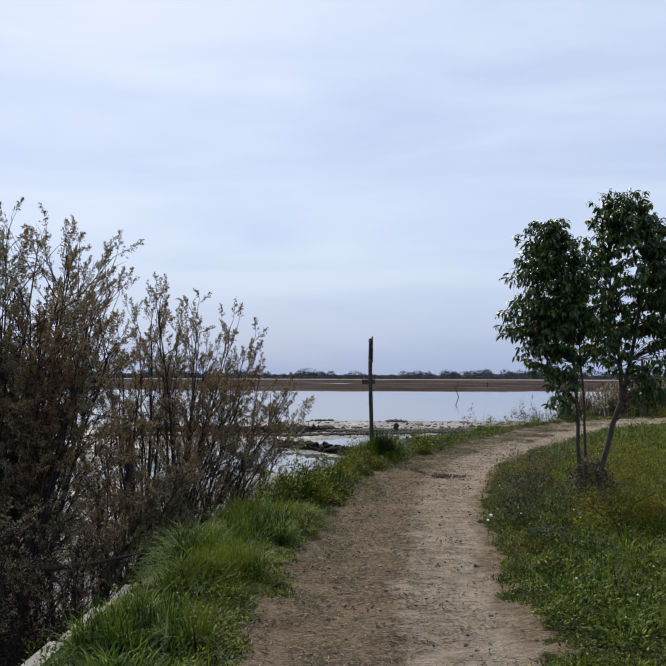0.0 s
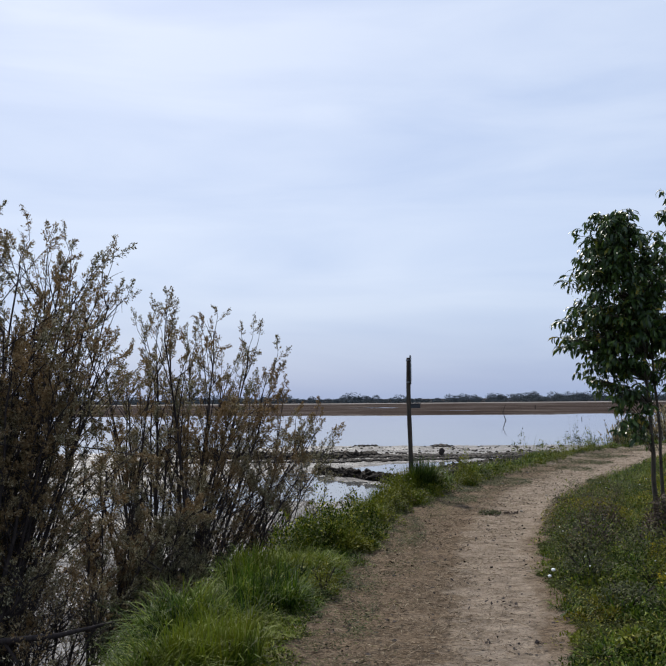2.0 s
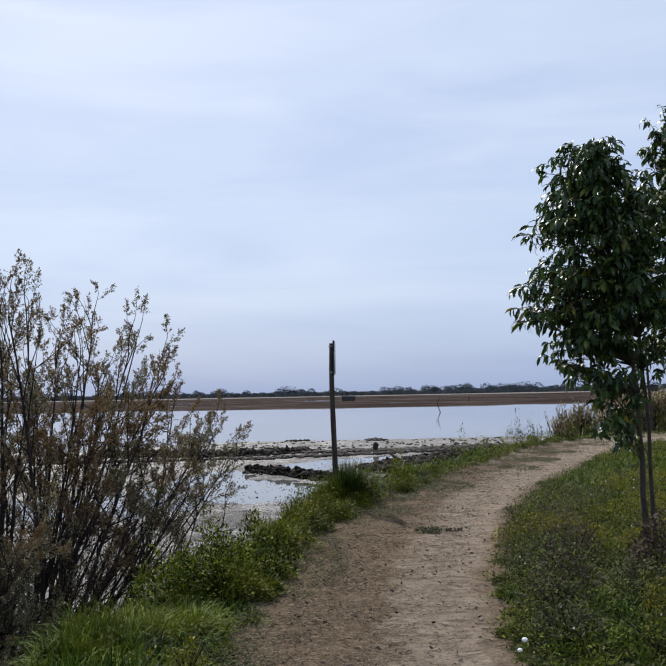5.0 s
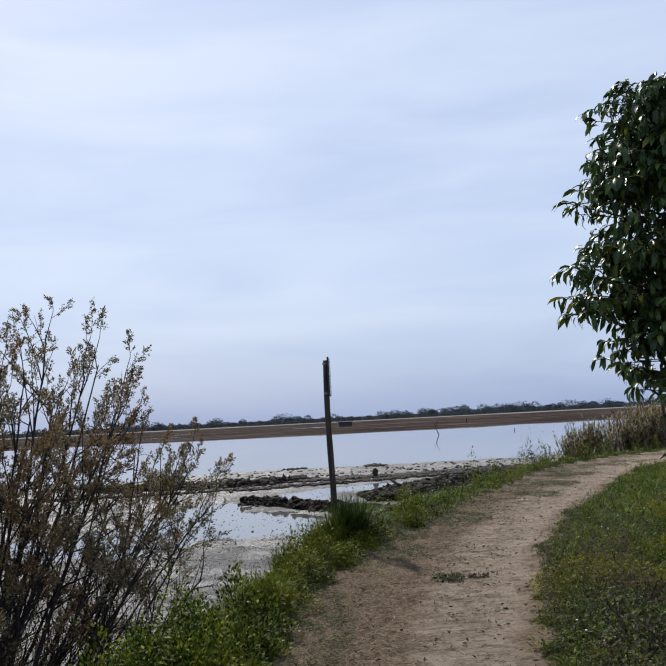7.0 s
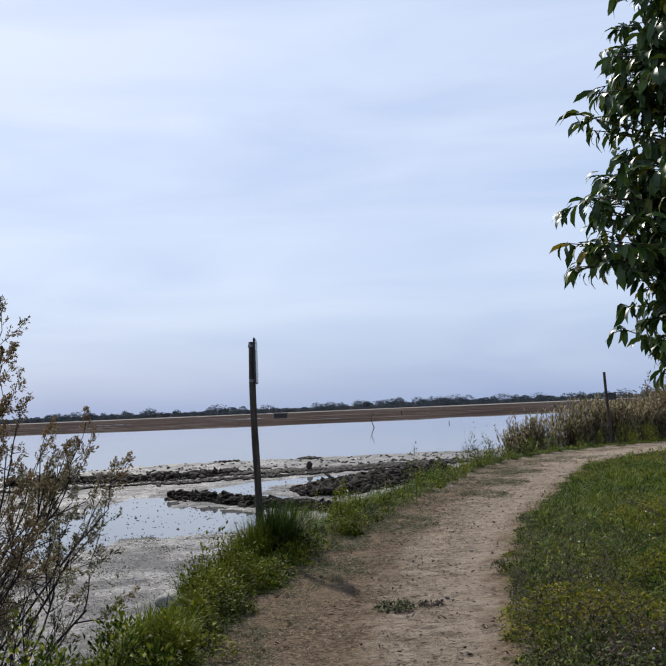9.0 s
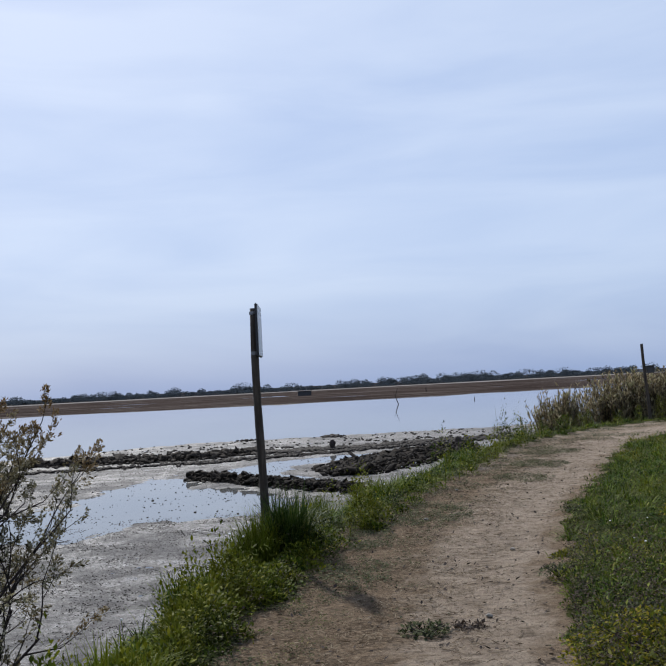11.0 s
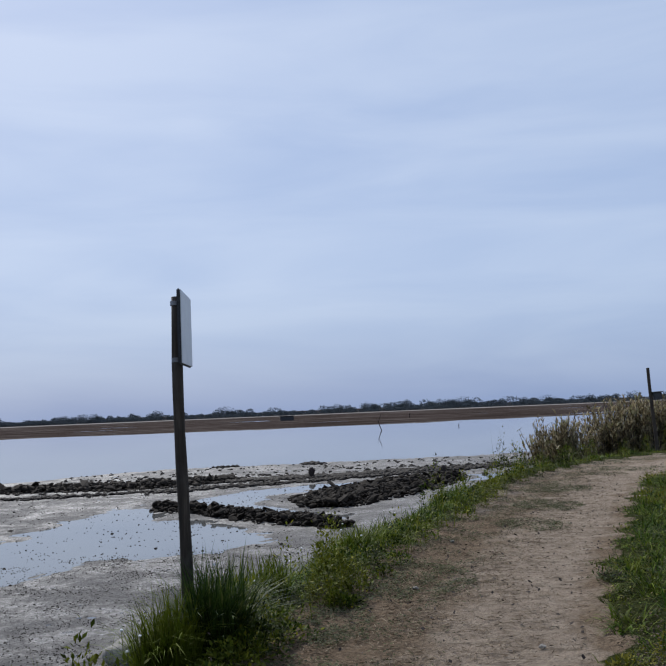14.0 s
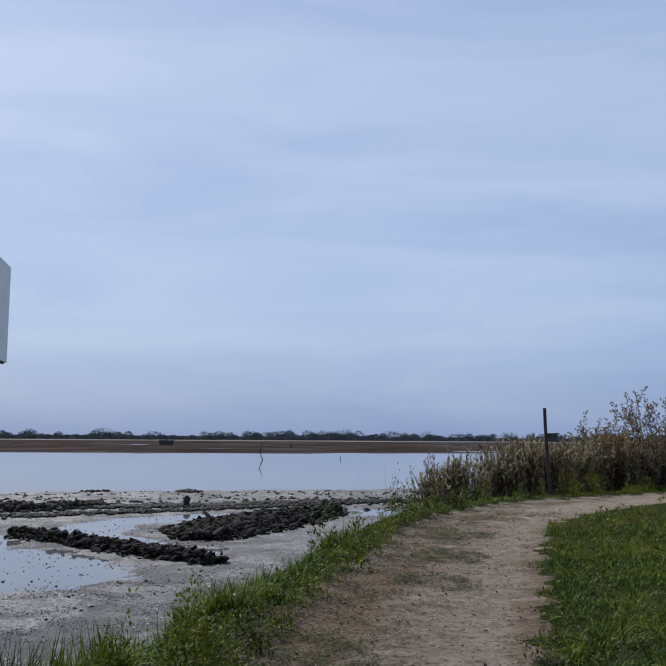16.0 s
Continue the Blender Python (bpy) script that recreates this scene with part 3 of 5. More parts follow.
def along_path(n, y0, y1, s0, s1):
    """Random places along the path between y0 and y1, s0 to s1 metres left of its edge (right edge when negative)."""
    i = np.nonzero((CURVE[:, 1] > y0) & (CURVE[:, 1] < y1))[0]
    k = rng.integers(i[0], i[-1], n)
    t_ = rng.random(n)[:, None]
    c = CURVE[k] * (1 - t_) + CURVE[k + 1] * t_
    left = np.stack([-TANG[k, 1], TANG[k, 0]], 1)
    s = rng.uniform(s0, s1, n)
    o = np.where(s > 0, CURVE_HALF[k] + s, -CURVE_HALF[k] + s)
    p = c + left * o[:, None]
    return p[:, 0], p[:, 1], s


def beside(n, y0, y1, side, d0, d1):
    """Random places d0 to d1 metres outside the path's edge, on its left (side 1) or right (side -1), with that distance."""
    i = np.nonzero((CURVE[:, 1] > y0) & (CURVE[:, 1] < y1))[0]
    k = rng.integers(i[0], i[-1], n)
    t_ = rng.random(n)[:, None]
    d = rng.uniform(d0, d1, n)
    p = CURVE[k] * (1 - t_) + CURVE[k + 1] * t_ + np.stack([-TANG[k, 1], TANG[k, 0]], 1) * (side * (CURVE_HALF[k] + d))[:, None]
    return p[:, 0], p[:, 1], d


# ---- grass and herbs on the bank ----
def edge_wave(x, y):
    """How far the worn edge of the path strays from its even line."""
    return 0.16 * waves(x, y, 11, 1.1, 4)


def tuft_arrays(cx, cy, blades, rad, hi, thick):
    """Grass tufts: blades spread outwards from each centre, leaning more towards the rim."""
    n = len(cx)
    k = np.repeat(np.arange(n), blades)
    a, q = rng.uniform(0, 2 * np.pi, len(k)), rng.random(len(k)) ** 0.6
    x, y = cx[k] + np.cos(a) * rad[k] * q, cy[k] + np.sin(a) * rad[k] * q
    ln = hi[k] * rng.uniform(0.5, 1.15, len(k))
    w = thick[k] * rng.uniform(0.7, 1.4, len(k))
    z = ground_z(x, y) - 0.01
    out = []
    which = rng.integers(0, 3, len(k))
    for j, bend in enumerate((0.4, 0.9, 1.4)):
        i = np.nonzero(which == j)[0]
        tv, tf = blade_template(bend, 3)
        yaw = a[i] - np.pi / 2 + rng.normal(0, 0.5, len(i))
        m = turns(yaw, -(0.1 + 0.5 * q[i]) * rng.uniform(0.5, 1.3, len(i)), np.zeros(len(i)), np.stack([w[i], ln[i], ln[i]], 1))
        out.append(scatter(tv, tf, np.stack([x[i], y[i], z[i]], 1), m))
    return join(*out)


def bank_grass():
    sets = []
    # tufts stand close together on the shoulder, lower towards the path
    for n, y0, y1, k, lo in ((900, -4.0, 3.5, 1.3, 0.07), (2300, 3.5, 13.5, 1.0, 0.05), (1500, 13.5, 26, 1.1, 0.05), (1100, 26, 46, 1.6, 0.06)):
        x, y, s = beside(n, y0, y1, 1, -0.2, 1.75)
        herb = step(9.5, 12.0, y) * 0.45
        keep = (rng.random(n) > herb) & (s < crest(y) + 0.2 - 0.14 * step(12, 13.5, y) * step(22, 19, y)) & (s + edge_wave(x, y) > 0.0)
        x, y, s = x[keep], y[keep], s[keep]
        big = np.clip(0.6 + 0.75 * waves(x, y, 22, 1.6, 3), 0.2, 1.25)
        hi = (lo + 0.28 * step(0.0, 0.5, s) * big) * rng.uniform(0.7, 1.2, len(x))
        hi *= (1 - 0.35 * step(0.9, 1.7, s)) * (1 - 0.6 * step(0.76, 0.9, s) * step(8.0, 7.0, y))
        sets.append(tuft_arrays(x, y, 46 if y0 < 26 else 30, rng.uniform(0.05, 0.13, len(x)) * k, hi, np.full(len(x), 0.0115 * k)))
    # a low thin sward between the tufts
    for n, y0, y1, k in ((16000, 2.0, 13.5, 1.0), (14000, 13.5, 26, 1.05), (9000, 26, 46, 1.5)):
        x, y, s = beside(n, y0, y1, 1, -0.2, 1.75)
        keep = (s < crest(y) + 0.15) & (rng.random(n) < step(-0.05, 0.2, s + edge_wave(x, y)))
        x, y, s = x[keep], y[keep], s[keep]
        sets.append(grass_arrays(x, y, ground_z(x, y) - 0.01, rng.uniform(0.04, 0.13, len(x)), rng.uniform(0.006, 0.012, len(x)) * k, 0.8))
    # tall tufts
    for cx, cy, rad, n, hi in ((-0.95, 7.2, 0.30, 700, 0.36), (-0.85, 8.7, 0.30, 700, 0.38), (-1.15, 9.9, 0.3, 600, 0.36), (0.36, 17.2, 0.2, 620, 0.50), (0.30, 17.75, 0.2, 420, 0.46),
                               (0.62, 18.6, 0.22, 480, 0.44), (0.95, 19.0, 0.2, 400, 0.42), (-0.2, 13.6, 0.22, 420, 0.36), (-1.2, 5.4, 0.4, 700, 0.32), (1.6, 21.3, 0.3, 420, 0.36), (-0.05, 15.6, 0.22, 420, 0.36)):
        r, a = rad * np.sqrt(rng.random(n)), rng.uniform(0, 2 * np.pi, n)
        x, y = cx + r * np.cos(a), cy + r * np.sin(a)
        sets.append(grass_arrays(x, y, ground_z(x, y) - 0.01, hi * rng.uniform(0.55, 1.1, n), rng.uniform(0.008, 0.015, n), 0.3, (0.15, 0.5, 0.9)))
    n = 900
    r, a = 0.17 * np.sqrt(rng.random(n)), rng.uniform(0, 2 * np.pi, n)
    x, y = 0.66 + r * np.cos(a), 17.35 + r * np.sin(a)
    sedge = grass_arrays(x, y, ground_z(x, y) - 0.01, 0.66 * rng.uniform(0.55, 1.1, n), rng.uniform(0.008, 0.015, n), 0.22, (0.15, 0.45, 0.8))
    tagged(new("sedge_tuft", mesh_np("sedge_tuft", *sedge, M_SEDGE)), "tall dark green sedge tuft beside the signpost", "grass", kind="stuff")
    v, f_ = join(*sets)
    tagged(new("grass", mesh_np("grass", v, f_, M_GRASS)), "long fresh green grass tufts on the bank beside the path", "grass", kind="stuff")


def dome_arrays(cx, cy, leaves, rad, hi, size, narrow=0.5):
    """Leafy mounds: leaves over the outside of a low dome round each centre, fewer within."""
    k = np.repeat(np.arange(len(cx)), leaves)
    n = len(k)
    d = rng.normal(size=(n, 3))
    d[:, 2] = np.abs(d[:, 2])
    d /= np.linalg.norm(d, axis=1, keepdims=True)
    q = rng.uniform(0.5, 1.0, n) ** 0.5 * (1 + 0.3 * (rng.random(n) < 0.06))
    x, y = cx[k] + d[:, 0] * rad[k] * q, cy[k] + d[:, 1] * rad[k] * q
    z = ground_z(x, y) + np.maximum(d[:, 2] * q, 0.02) * hi[k]
    m = turns(np.arctan2(-d[:, 0], d[:, 1]) + rng.normal(0, 0.7, n), d[:, 2] * 0.9 + rng.normal(0, 0.4, n), rng.uniform(-0.6, 0.6, n), np.stack([size[k] * narrow, size[k], size[k]], 1) * rng.uniform(0.6, 1.3, n)[:, None])
    return scatter(KITE, KITE_F, np.stack([x, y, z], 1), m)


def bank_herbs():
    sets, stalks = [], []
    for n, y0, y1, k, leaves in ((160, 3.0, 10.5, 0.7, 90), (760, 10.5, 21, 1.0, 200), (760, 21, 46, 1.2, 170)):
        x, y, s = beside(n, y0, y1, 1, -0.32, 1.4)
        s = s + 0.24 * step(15, 19, y)
        keep = (s < crest(y) + 0.02 - 0.22 * step(12, 13.5, y) - 0.1 * waves(x, y, 33, 1.5, 2)) & (s + edge_wave(x, y) > 0.06)
        x, y, s = x[keep], y[keep], s[keep]
        c = np.clip(0.75 + 0.6 * waves(x, y, 31, 1.3, 3), 0.25, 1.3) * rng.uniform(0.75, 1.25, len(x))
        rad = rng.uniform(0.10, 0.20, len(x)) * k ** 0.5
        hi = (0.06 + np.interp(y, [10, 14, 18, 24, 36, 46], [0.32, 0.38, 0.52, 0.64, 0.46, 0.38]) * step(-0.02, 0.28, s)) * c * (0.6 if y1 < 11 else 1.0)
        sets.append(dome_arrays(x, y, leaves, rad, hi, np.full(len(x), 0.037 * k), 0.48))
        i = np.repeat(np.arange(len(x)), 5)
        px, py = x[i] + rng.normal(0, 0.08, len(i)), y[i] + rng.normal(0, 0.08, len(i))
        stalks.append(grass_arrays(px, py, ground_z(px, py) - 0.01, hi[i] * rng.uniform(0.8, 1.3, len(i)), np.full(len(i), 0.006 * k), 0.35, (0.1, 0.4), 2))
    v, f_ = join(*sets, *stalks)
    tagged(new("bank_herbs", mesh_np("bank_herbs", v, f_, M_HERB)), "bushy yellow-green herbs growing thick along the bank edge", "plants", kind="stuff")


def meadow():
    sets = []
    # low cushions of herb, thinner and taller in patches
    for n, y0, y1, wide, k, leaves in ((1500, 2.0, 9, 3.4, 1.0, 46), (1700, 9, 17, 4.4, 1.0, 46), (700, 17, 30, 6.5, 1.3, 40), (420, 24, 42, 11.0, 2.0, 36)):
        x, y, s = beside(n, y0, y1, -1, -0.22, wide)
        keep = s + edge_wave(x, y) > 0.02
        x, y, s = x[keep], y[keep], s[keep]
        c = np.clip(0.8 + 1.2 * waves(x, y, 41, 0.8, 3), 0.1, 2.2) * rng.uniform(0.6, 1.4, len(x))
        hi = (0.04 + 0.12 * step(-0.15, 0.3, s)) * c * (1 + 0.9 * step(9, 11, y) * step(17, 14, y) * step(1.6, 0.5, s))
        sets.append(dome_arrays(x, y, leaves, rng.uniform(0.05, 0.13, len(x)) * k, hi, np.full(len(x), 0.032 * k), 0.42))
    # a close mat of small leaves fills the rest
    for n, y0, y1, wide, k in ((30000, 2.0, 9, 3.0, 1.0), (30000, 9, 17, 3.8, 1.0), (12000, 17, 30, 5.5, 1.4)):
        x, y, s = beside(n, y0, y1, -1, -0.22, wide)
        keep = rng.random(n) < step(-0.06, 0.10, s + edge_wave(x, y))
        x, y = x[keep], y[keep]
        z = ground_z(x, y) + 0.035 * rng.random(len(x)) * np.clip(0.8 + 0.8 * waves(x, y, 42, 0.7, 2), 0.2, 1.6)
        sets.append(leaves_arrays(np.stack([x, y, z], 1), rng.uniform(0.012, 0.026, len(x)) * k, 0.9, 0.5))
    v, f_ = join(*sets)
    tagged(new("meadow_herbs", mesh_np("meadow_herbs", v, f_, M_MEADOW)), "low green and yellowing meadow herbs beside the path", "plants", kind="stuff")
    sets = []
    for n, y0, y1, wide, k in ((1000, 2.0, 9, 3.4, 1.0), (700, 9, 15, 4.6, 1.0), (1700, 15, 28, 6.0, 1.2), (900, 24, 42, 11, 1.9), (700, -8, 2, 6.0, 1.8)):
        x, y, s = beside(n, y0, y1, -1, -0.22, wide)
        keep = (s + edge_wave(x, y) > 0.03) & (rng.random(n) < np.clip(0.7 + 0.5 * waves(x, y, 44, 1.5, 3), 0.2, 1))
        x, y, s = x[keep], y[keep], s[keep]
        hi = (0.05 + 0.14 * step(-0.15, 0.22, s) * np.clip(0.7 + 1.2 * waves(x, y, 45, 0.8, 3), 0.05, 2.0)) * k ** 0.4
        sets.append(tuft_arrays(x, y, 34, rng.uniform(0.06, 0.15, len(x)) * k, hi, np.full(len(x), 0.010 * k)))
    n = 26000
    x, y = rng.uniform(3, 30, n), rng.uniform(-10, 60, n)
    s = -lateral(x, y)[0]
    keep = s > 2.8
    x, y = x[keep], y[keep]
    sets.append(grass_arrays(x, y, ground_z(x, y) - 0.01, rng.uniform(0.08, 0.2, len(x)), rng.uniform(0.02, 0.04, len(x)), 0.8, seg=2))
    v, f_ = join(*sets)
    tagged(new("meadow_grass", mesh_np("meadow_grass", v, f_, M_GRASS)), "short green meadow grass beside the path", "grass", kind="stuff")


def weeds():
    """Grey-green and brown weeds that fringe the path's right edge and creep onto it."""
    sets = []
    for n, y0, y1, s0, s1, hi in ((20000, 3, 20, -0.55, 0.14, 0.13), (60000, 10.0, 16.8, -1.9, 0.02, 0.46), (30000, 3, 10.5, -2.6, 0.0, 0.17), (20000, 16, 22, -1.6, 0.0, 0.2), (14000, 13, 30, -0.05, 0.2, 0.06), (8000, 18, 27, -0.5, 0.1, 0.09), (9000, 14, 24, 0.001, 0.35, 0.05)):
        x, y, s = along_path(n, y0, y1, s0, s1)
        c = waves(x, y, 51, 0.6, 3)
        keep = rng.random(n) < np.clip(0.35 + 0.7 * c, 0.0, 1)
        x, y, c = x[keep], y[keep], c[keep]
        z = ground_z(x, y) + hi * np.clip(0.5 + 0.7 * c, 0.2, 1.3) * rng.random(len(x)) ** 0.7
        sets.append(leaves_arrays(np.stack([x, y, z], 1), rng.uniform(0.010, 0.026, len(x)), 0.9, 0.4))
    mats = []
    x, y = inside_left(34000, 4, 17, 0.6)
    keep = rng.random(len(x)) < np.clip(0.4 + 0.9 * waves(x, y, 53, 0.7, 4), 0, 1)
    x, y = x[keep], y[keep]
    sets.append(leaves_arrays(np.stack([x, y, ground_z(x, y) + rng.uniform(0.0, 0.04, len(x))], 1), rng.uniform(0.012, 0.03, len(x)), 0.6, 0.35))
    x, y = inside_left(60000, 15, 34, 1.15)
    keep = rng.random(len(x)) < np.clip(0.35 + 1.0 * waves(x, y, 55, 1.1, 4), 0, 1)
    x, y = x[keep], y[keep]
    mats.append(leaves_arrays(np.stack([x, y, ground_z(x, y) + rng.uniform(0.0, 0.03, len(x))], 1), rng.uniform(0.014, 0.034, len(x)), 0.5, 0.4))
    # low mats on the trodden ground
    for cx, cy, rx, ry, n in ((2.0, 19.6, 0.8, 0.9, 12000), (5.0, 24.6, 0.5, 0.7, 6500), (5.9, 27.0, 0.6, 0.8, 6500), (1.35, 18.4, 0.4, 1.0, 6000), (1.2, 16.6, 0.3, 0.6, 2400), (4.2, 22.6, 0.45, 0.6, 3600), (8.6, 30.4, 0.7, 0.5, 3000), (-0.2, 9.5, 0.25, 1.6, 3000), (0.3, 13.2, 0.25, 1.4, 3000), (7.5, 29.5, 0.6, 0.5, 1600)):
        r, a = np.sqrt(rng.random(n)), rng.uniform(0, 2 * np.pi, n)
        x, y = cx + rx * r * np.cos(a), cy + ry * r * np.sin(a)
        keep = rng.random(n) < np.clip(0.5 + 0.8 * waves(x, y, 52, 0.5, 3), 0, 1)
        x, y = x[keep], y[keep]
        mats.append(leaves_arrays(np.stack([x, y, ground_z(x, y) + rng.uniform(0.0, 0.04, len(x))], 1), rng.uniform(0.014, 0.034, len(x)), 0.5, 0.4))
    n = 24000
    x, y, s = along_path(n, 11.5, 16.8, -0.8, 0.02)
    c = waves(x, y, 54, 0.6, 3)
    keep = rng.random(n) < np.clip(0.4 + 0.8 * c, 0, 1)
    x, y, c = x[keep], y[keep], c[keep]
    dry = leaves_arrays(np.stack([x, y, ground_z(x, y) + 0.36 * np.clip(0.5 + 0.7 * c, 0.2, 1.3) * rng.random(len(x)) ** 0.7], 1), rng.uniform(0.012, 0.03, len(x)), 1.0, 0.4)
    tagged(new("dry_weeds", mesh_np("dry_weeds", *dry, M_DEAD)), "dry brown weeds standing along the path edge", "plants", kind="stuff")
    tagged(new("weed_mats", mesh_np("weed_mats", *join(*mats), M_MAT)), "low green weed mats trodden into the sandy path", "plants", kind="stuff")
    v, f_ = join(*sets)
    tagged(new("path_weeds", mesh_np("path_weeds", v, f_, M_DULL)), "dull grey-green weeds fringing the path edge", "plants", kind="stuff")


def straw():
    # scatter over the path itself: more on its left half and where it lies close by
    near = np.nonzero((CURVE[:, 1] > 3.0) & (CURVE[:, 1] < 30))[0]
    i = near[(len(near) * rng.random(95000) ** 1.25).astype(int)]
    n = len(i)
    u = np.clip(rng.normal(0.25, 0.5, n), -1.02, 1.05)
    left = np.stack([-TANG[i, 1], TANG[i, 0]], 1)
    p = CURVE[i] + left * (u * CURVE_HALF[i])[:, None] + rng.normal(0, 0.17, (n, 2))
    keep = rng.random(n) < np.clip(0.55 + 0.8 * waves(p[:, 0], p[:, 1], 61, 1.0, 4), 0.04, 1)
    p = p[keep]
    n = len(p)
    z = ground_z(p[:, 0], p[:, 1]) + rng.uniform(0.003, 0.012, n)
    m = turns(rng.uniform(0, 2 * np.pi, n), rng.uniform(-0.12, 0.25, n), rng.uniform(-0.5, 0.5, n), np.stack([rng.uniform(0.003, 0.008, n), rng.uniform(0.02, 0.09, n), np.full(n, 0.06)], 1))
    v, f_ = scatter(KITE, KITE_F, np.concatenate([p, z[:, None]], 1), m)
    tagged(new("straw_litter", mesh_np("straw_litter", v, f_, M_STRAW)), "dry straw and leaf litter strewn on the footpath", "litter", kind="stuff")


def path_debris():
    """Dark broken twigs, leaf bits and crumbs lying on the path."""
    near = np.nonzero((CURVE[:, 1] > 3.0) & (CURVE[:, 1] < 32))[0]
    i = near[(len(near) * rng.random(9000) ** 1.2).astype(int)]
    n = len(i)
    left = np.stack([-TANG[i, 1], TANG[i, 0]], 1)
    p = CURVE[i] + left * (rng.uniform(-1.0, 1.0, n) * CURVE_HALF[i])[:, None] + rng.normal(0, 0.17, (n, 2))
    keep = rng.random(n) < np.clip(0.4 + 0.9 * waves(p[:, 0], p[:, 1], 66, 0.8, 4), 0.03, 1)
    p = p[keep]
    n = len(p)
    z = ground_z(p[:, 0], p[:, 1]) + rng.uniform(0.004, 0.014, n)
    s = rng.uniform(0.012, 0.05, n)
    v, f_ = scatter(KITE, KITE_F, np.concatenate([p, z[:, None]], 1), turns(rng.uniform(0, 6.28, n), rng.uniform(-0.3, 0.7, n), rng.uniform(-0.6, 0.6, n), np.stack([s * rng.uniform(0.2, 0.8, n), s, s], 1)))
    tagged(new("path_debris", mesh_np("path_debris", v, f_, M_STEM)), "dark bits of twig and dead leaf on the path", "litter", kind="stuff")


bank_grass()
path_debris()
bank_herbs()
meadow()
weeds()
straw()


# ---- shrubs ----
def unit(v):
    return v / (np.linalg.norm(v, axis=-1, keepdims=True) + 1e-9)


def bezier(a, b, c, n):
    u = np.linspace(0, 1, n)[:, None]
    return a * (1 - u) ** 2 + 2 * b * u * (1 - u) + c * u ** 2


def shrub(name, label, base, tips, radius, leaf_mat, seed, branches=11, spires=2, plumes=11, leaflets=15, leaf=0.026, bare=0.34, shoot=(0.18, 0.38), up=0.26, spread=0.22, low=(0.24, 0.50), wisps=5, pull=0.58):
    """A many-stemmed feathery shrub: stems arch from base to each tip and branch; each branch carries shoots set with small plumes of scale leaves, and bare wisps lower down."""
    r = np.random.default_rng(seed)
    base = np.array(base, float)
    stems, stem_r, br, br_r, tw, tw_r, lp, ld = [], [], [], [], [], [], [], []
    for tip in tips:
        tip = np.array(tip, float)
        b0 = base + r.normal(0, spread, 3) * (1, 1, 0.15)
        tip = tip - pull * unit(tip - b0)
        mid = b0 * 0.5 + tip * 0.5 + r.normal(0, 0.14, 3)
        mid[2] -= 0.05 * np.linalg.norm((tip - b0)[:2])
        line = bezier(b0, mid, tip, 11) + np.cumsum(r.normal(0, 0.018, (11, 3)), 0)
        size = np.linalg.norm(tip - b0)
        stems.append(line)
        stem_r.append(np.linspace(radius * r.uniform(0.5, 1.3), 0.007, 11))
        for u in np.r_[r.uniform(bare, 0.95, branches), 0.96, 0.99]:
            k = u * 10
            j = min(int(k), 9)
            p = line[j] * (1 - (k - j)) + line[j + 1] * (k - j)
            d = unit(line[j + 1] - line[max(j - 1, 0)])
            e = unit(d + r.normal(0, 0.55, 3) + np.array([0, 0, up * 0.5]))
            ln = size * r.uniform(0.10, 0.26) * (1.2 - 0.7 * u)
            end = p + e * ln + np.array([0, 0, 0.12 * ln])
            bl = bezier(p, (p + end) / 2 + r.normal(0, 0.035, 3), end, 5)
            br.append(bl)
            br_r.append(np.linspace(0.011 * (1.2 - u * 0.6), 0.0035, 5))
            for q in range(wisps):
                a = bl[r.integers(0, 4)]
                tend = a + unit(e + r.normal(0, 0.6, 3)) * r.uniform(0.08, 0.24)
                tw.append(bezier(a, (a + tend) / 2 + r.normal(0, 0.02, 3), tend, 3))
                tw_r.append(np.array([0.0042, 0.003, 0.0016]))
            for q in range(spires):
                a = bl[4] if q == 0 else bl[r.integers(1, 4)]
                g = unit(e * 0.7 + r.normal(0, 0.32, 3) + np.array([0, 0, up]))
                sl = r.uniform(*shoot)
                tend = a + g * sl
                sh = bezier(a, (a + tend) / 2 + r.normal(0, 0.03, 3), tend, 3)
                tw.append(sh)
                tw_r.append(np.array([0.0035, 0.0028, 0.0015]))
                v_ = np.clip(np.linspace(0.22, 1.0, plumes) + r.normal(0, 0.03, plumes), 0, 1)[:, None]
                at = sh[0] * (1 - v_) ** 2 + 2 * (2 * sh[1] - 0.5 * sh[0] - 0.5 * sh[2]) * v_ * (1 - v_) + sh[2] * v_ ** 2
                side = unit(np.cross(g, unit(r.normal(size=(plumes, 3)))))
                pd = unit(g * (0.55 + 0.5 * v_) + side * (1.0 - 0.55 * v_))
                pl = sl * r.uniform(0.18, 0.34, (plumes, 1)) * (1.15 - 0.6 * v_)
                w = r.random((plumes, leaflets, 1))
                fat = 0.012 * np.sin(np.pi * (0.15 + 0.8 * w))
                lp.append((at[:, None] + pd[:, None] * pl[:, None] * w + r.normal(0, 1, (plumes, leaflets, 3)) * fat).reshape(-1, 3))
                ld.append(unit(pd[:, None] * 0.9 + r.normal(0, 0.42, (plumes, leaflets, 3))).reshape(-1, 3))
    root = new(name)
    root.location = base
    tagged(root, label, "shrub")
    v, f_ = join(tubes(np.array(stems), np.array(stem_r), 6), tubes(np.array(br), np.array(br_r), 4), tubes(np.array(tw), np.array(tw_r), 3))
    tagged(part("stem_mass", mesh_np("stem_mass", v - base, f_, M_STEM, True), root, "thin dark branching stems"), kind="stuff")
    lp, ld = np.concatenate(lp), np.concatenate(ld)
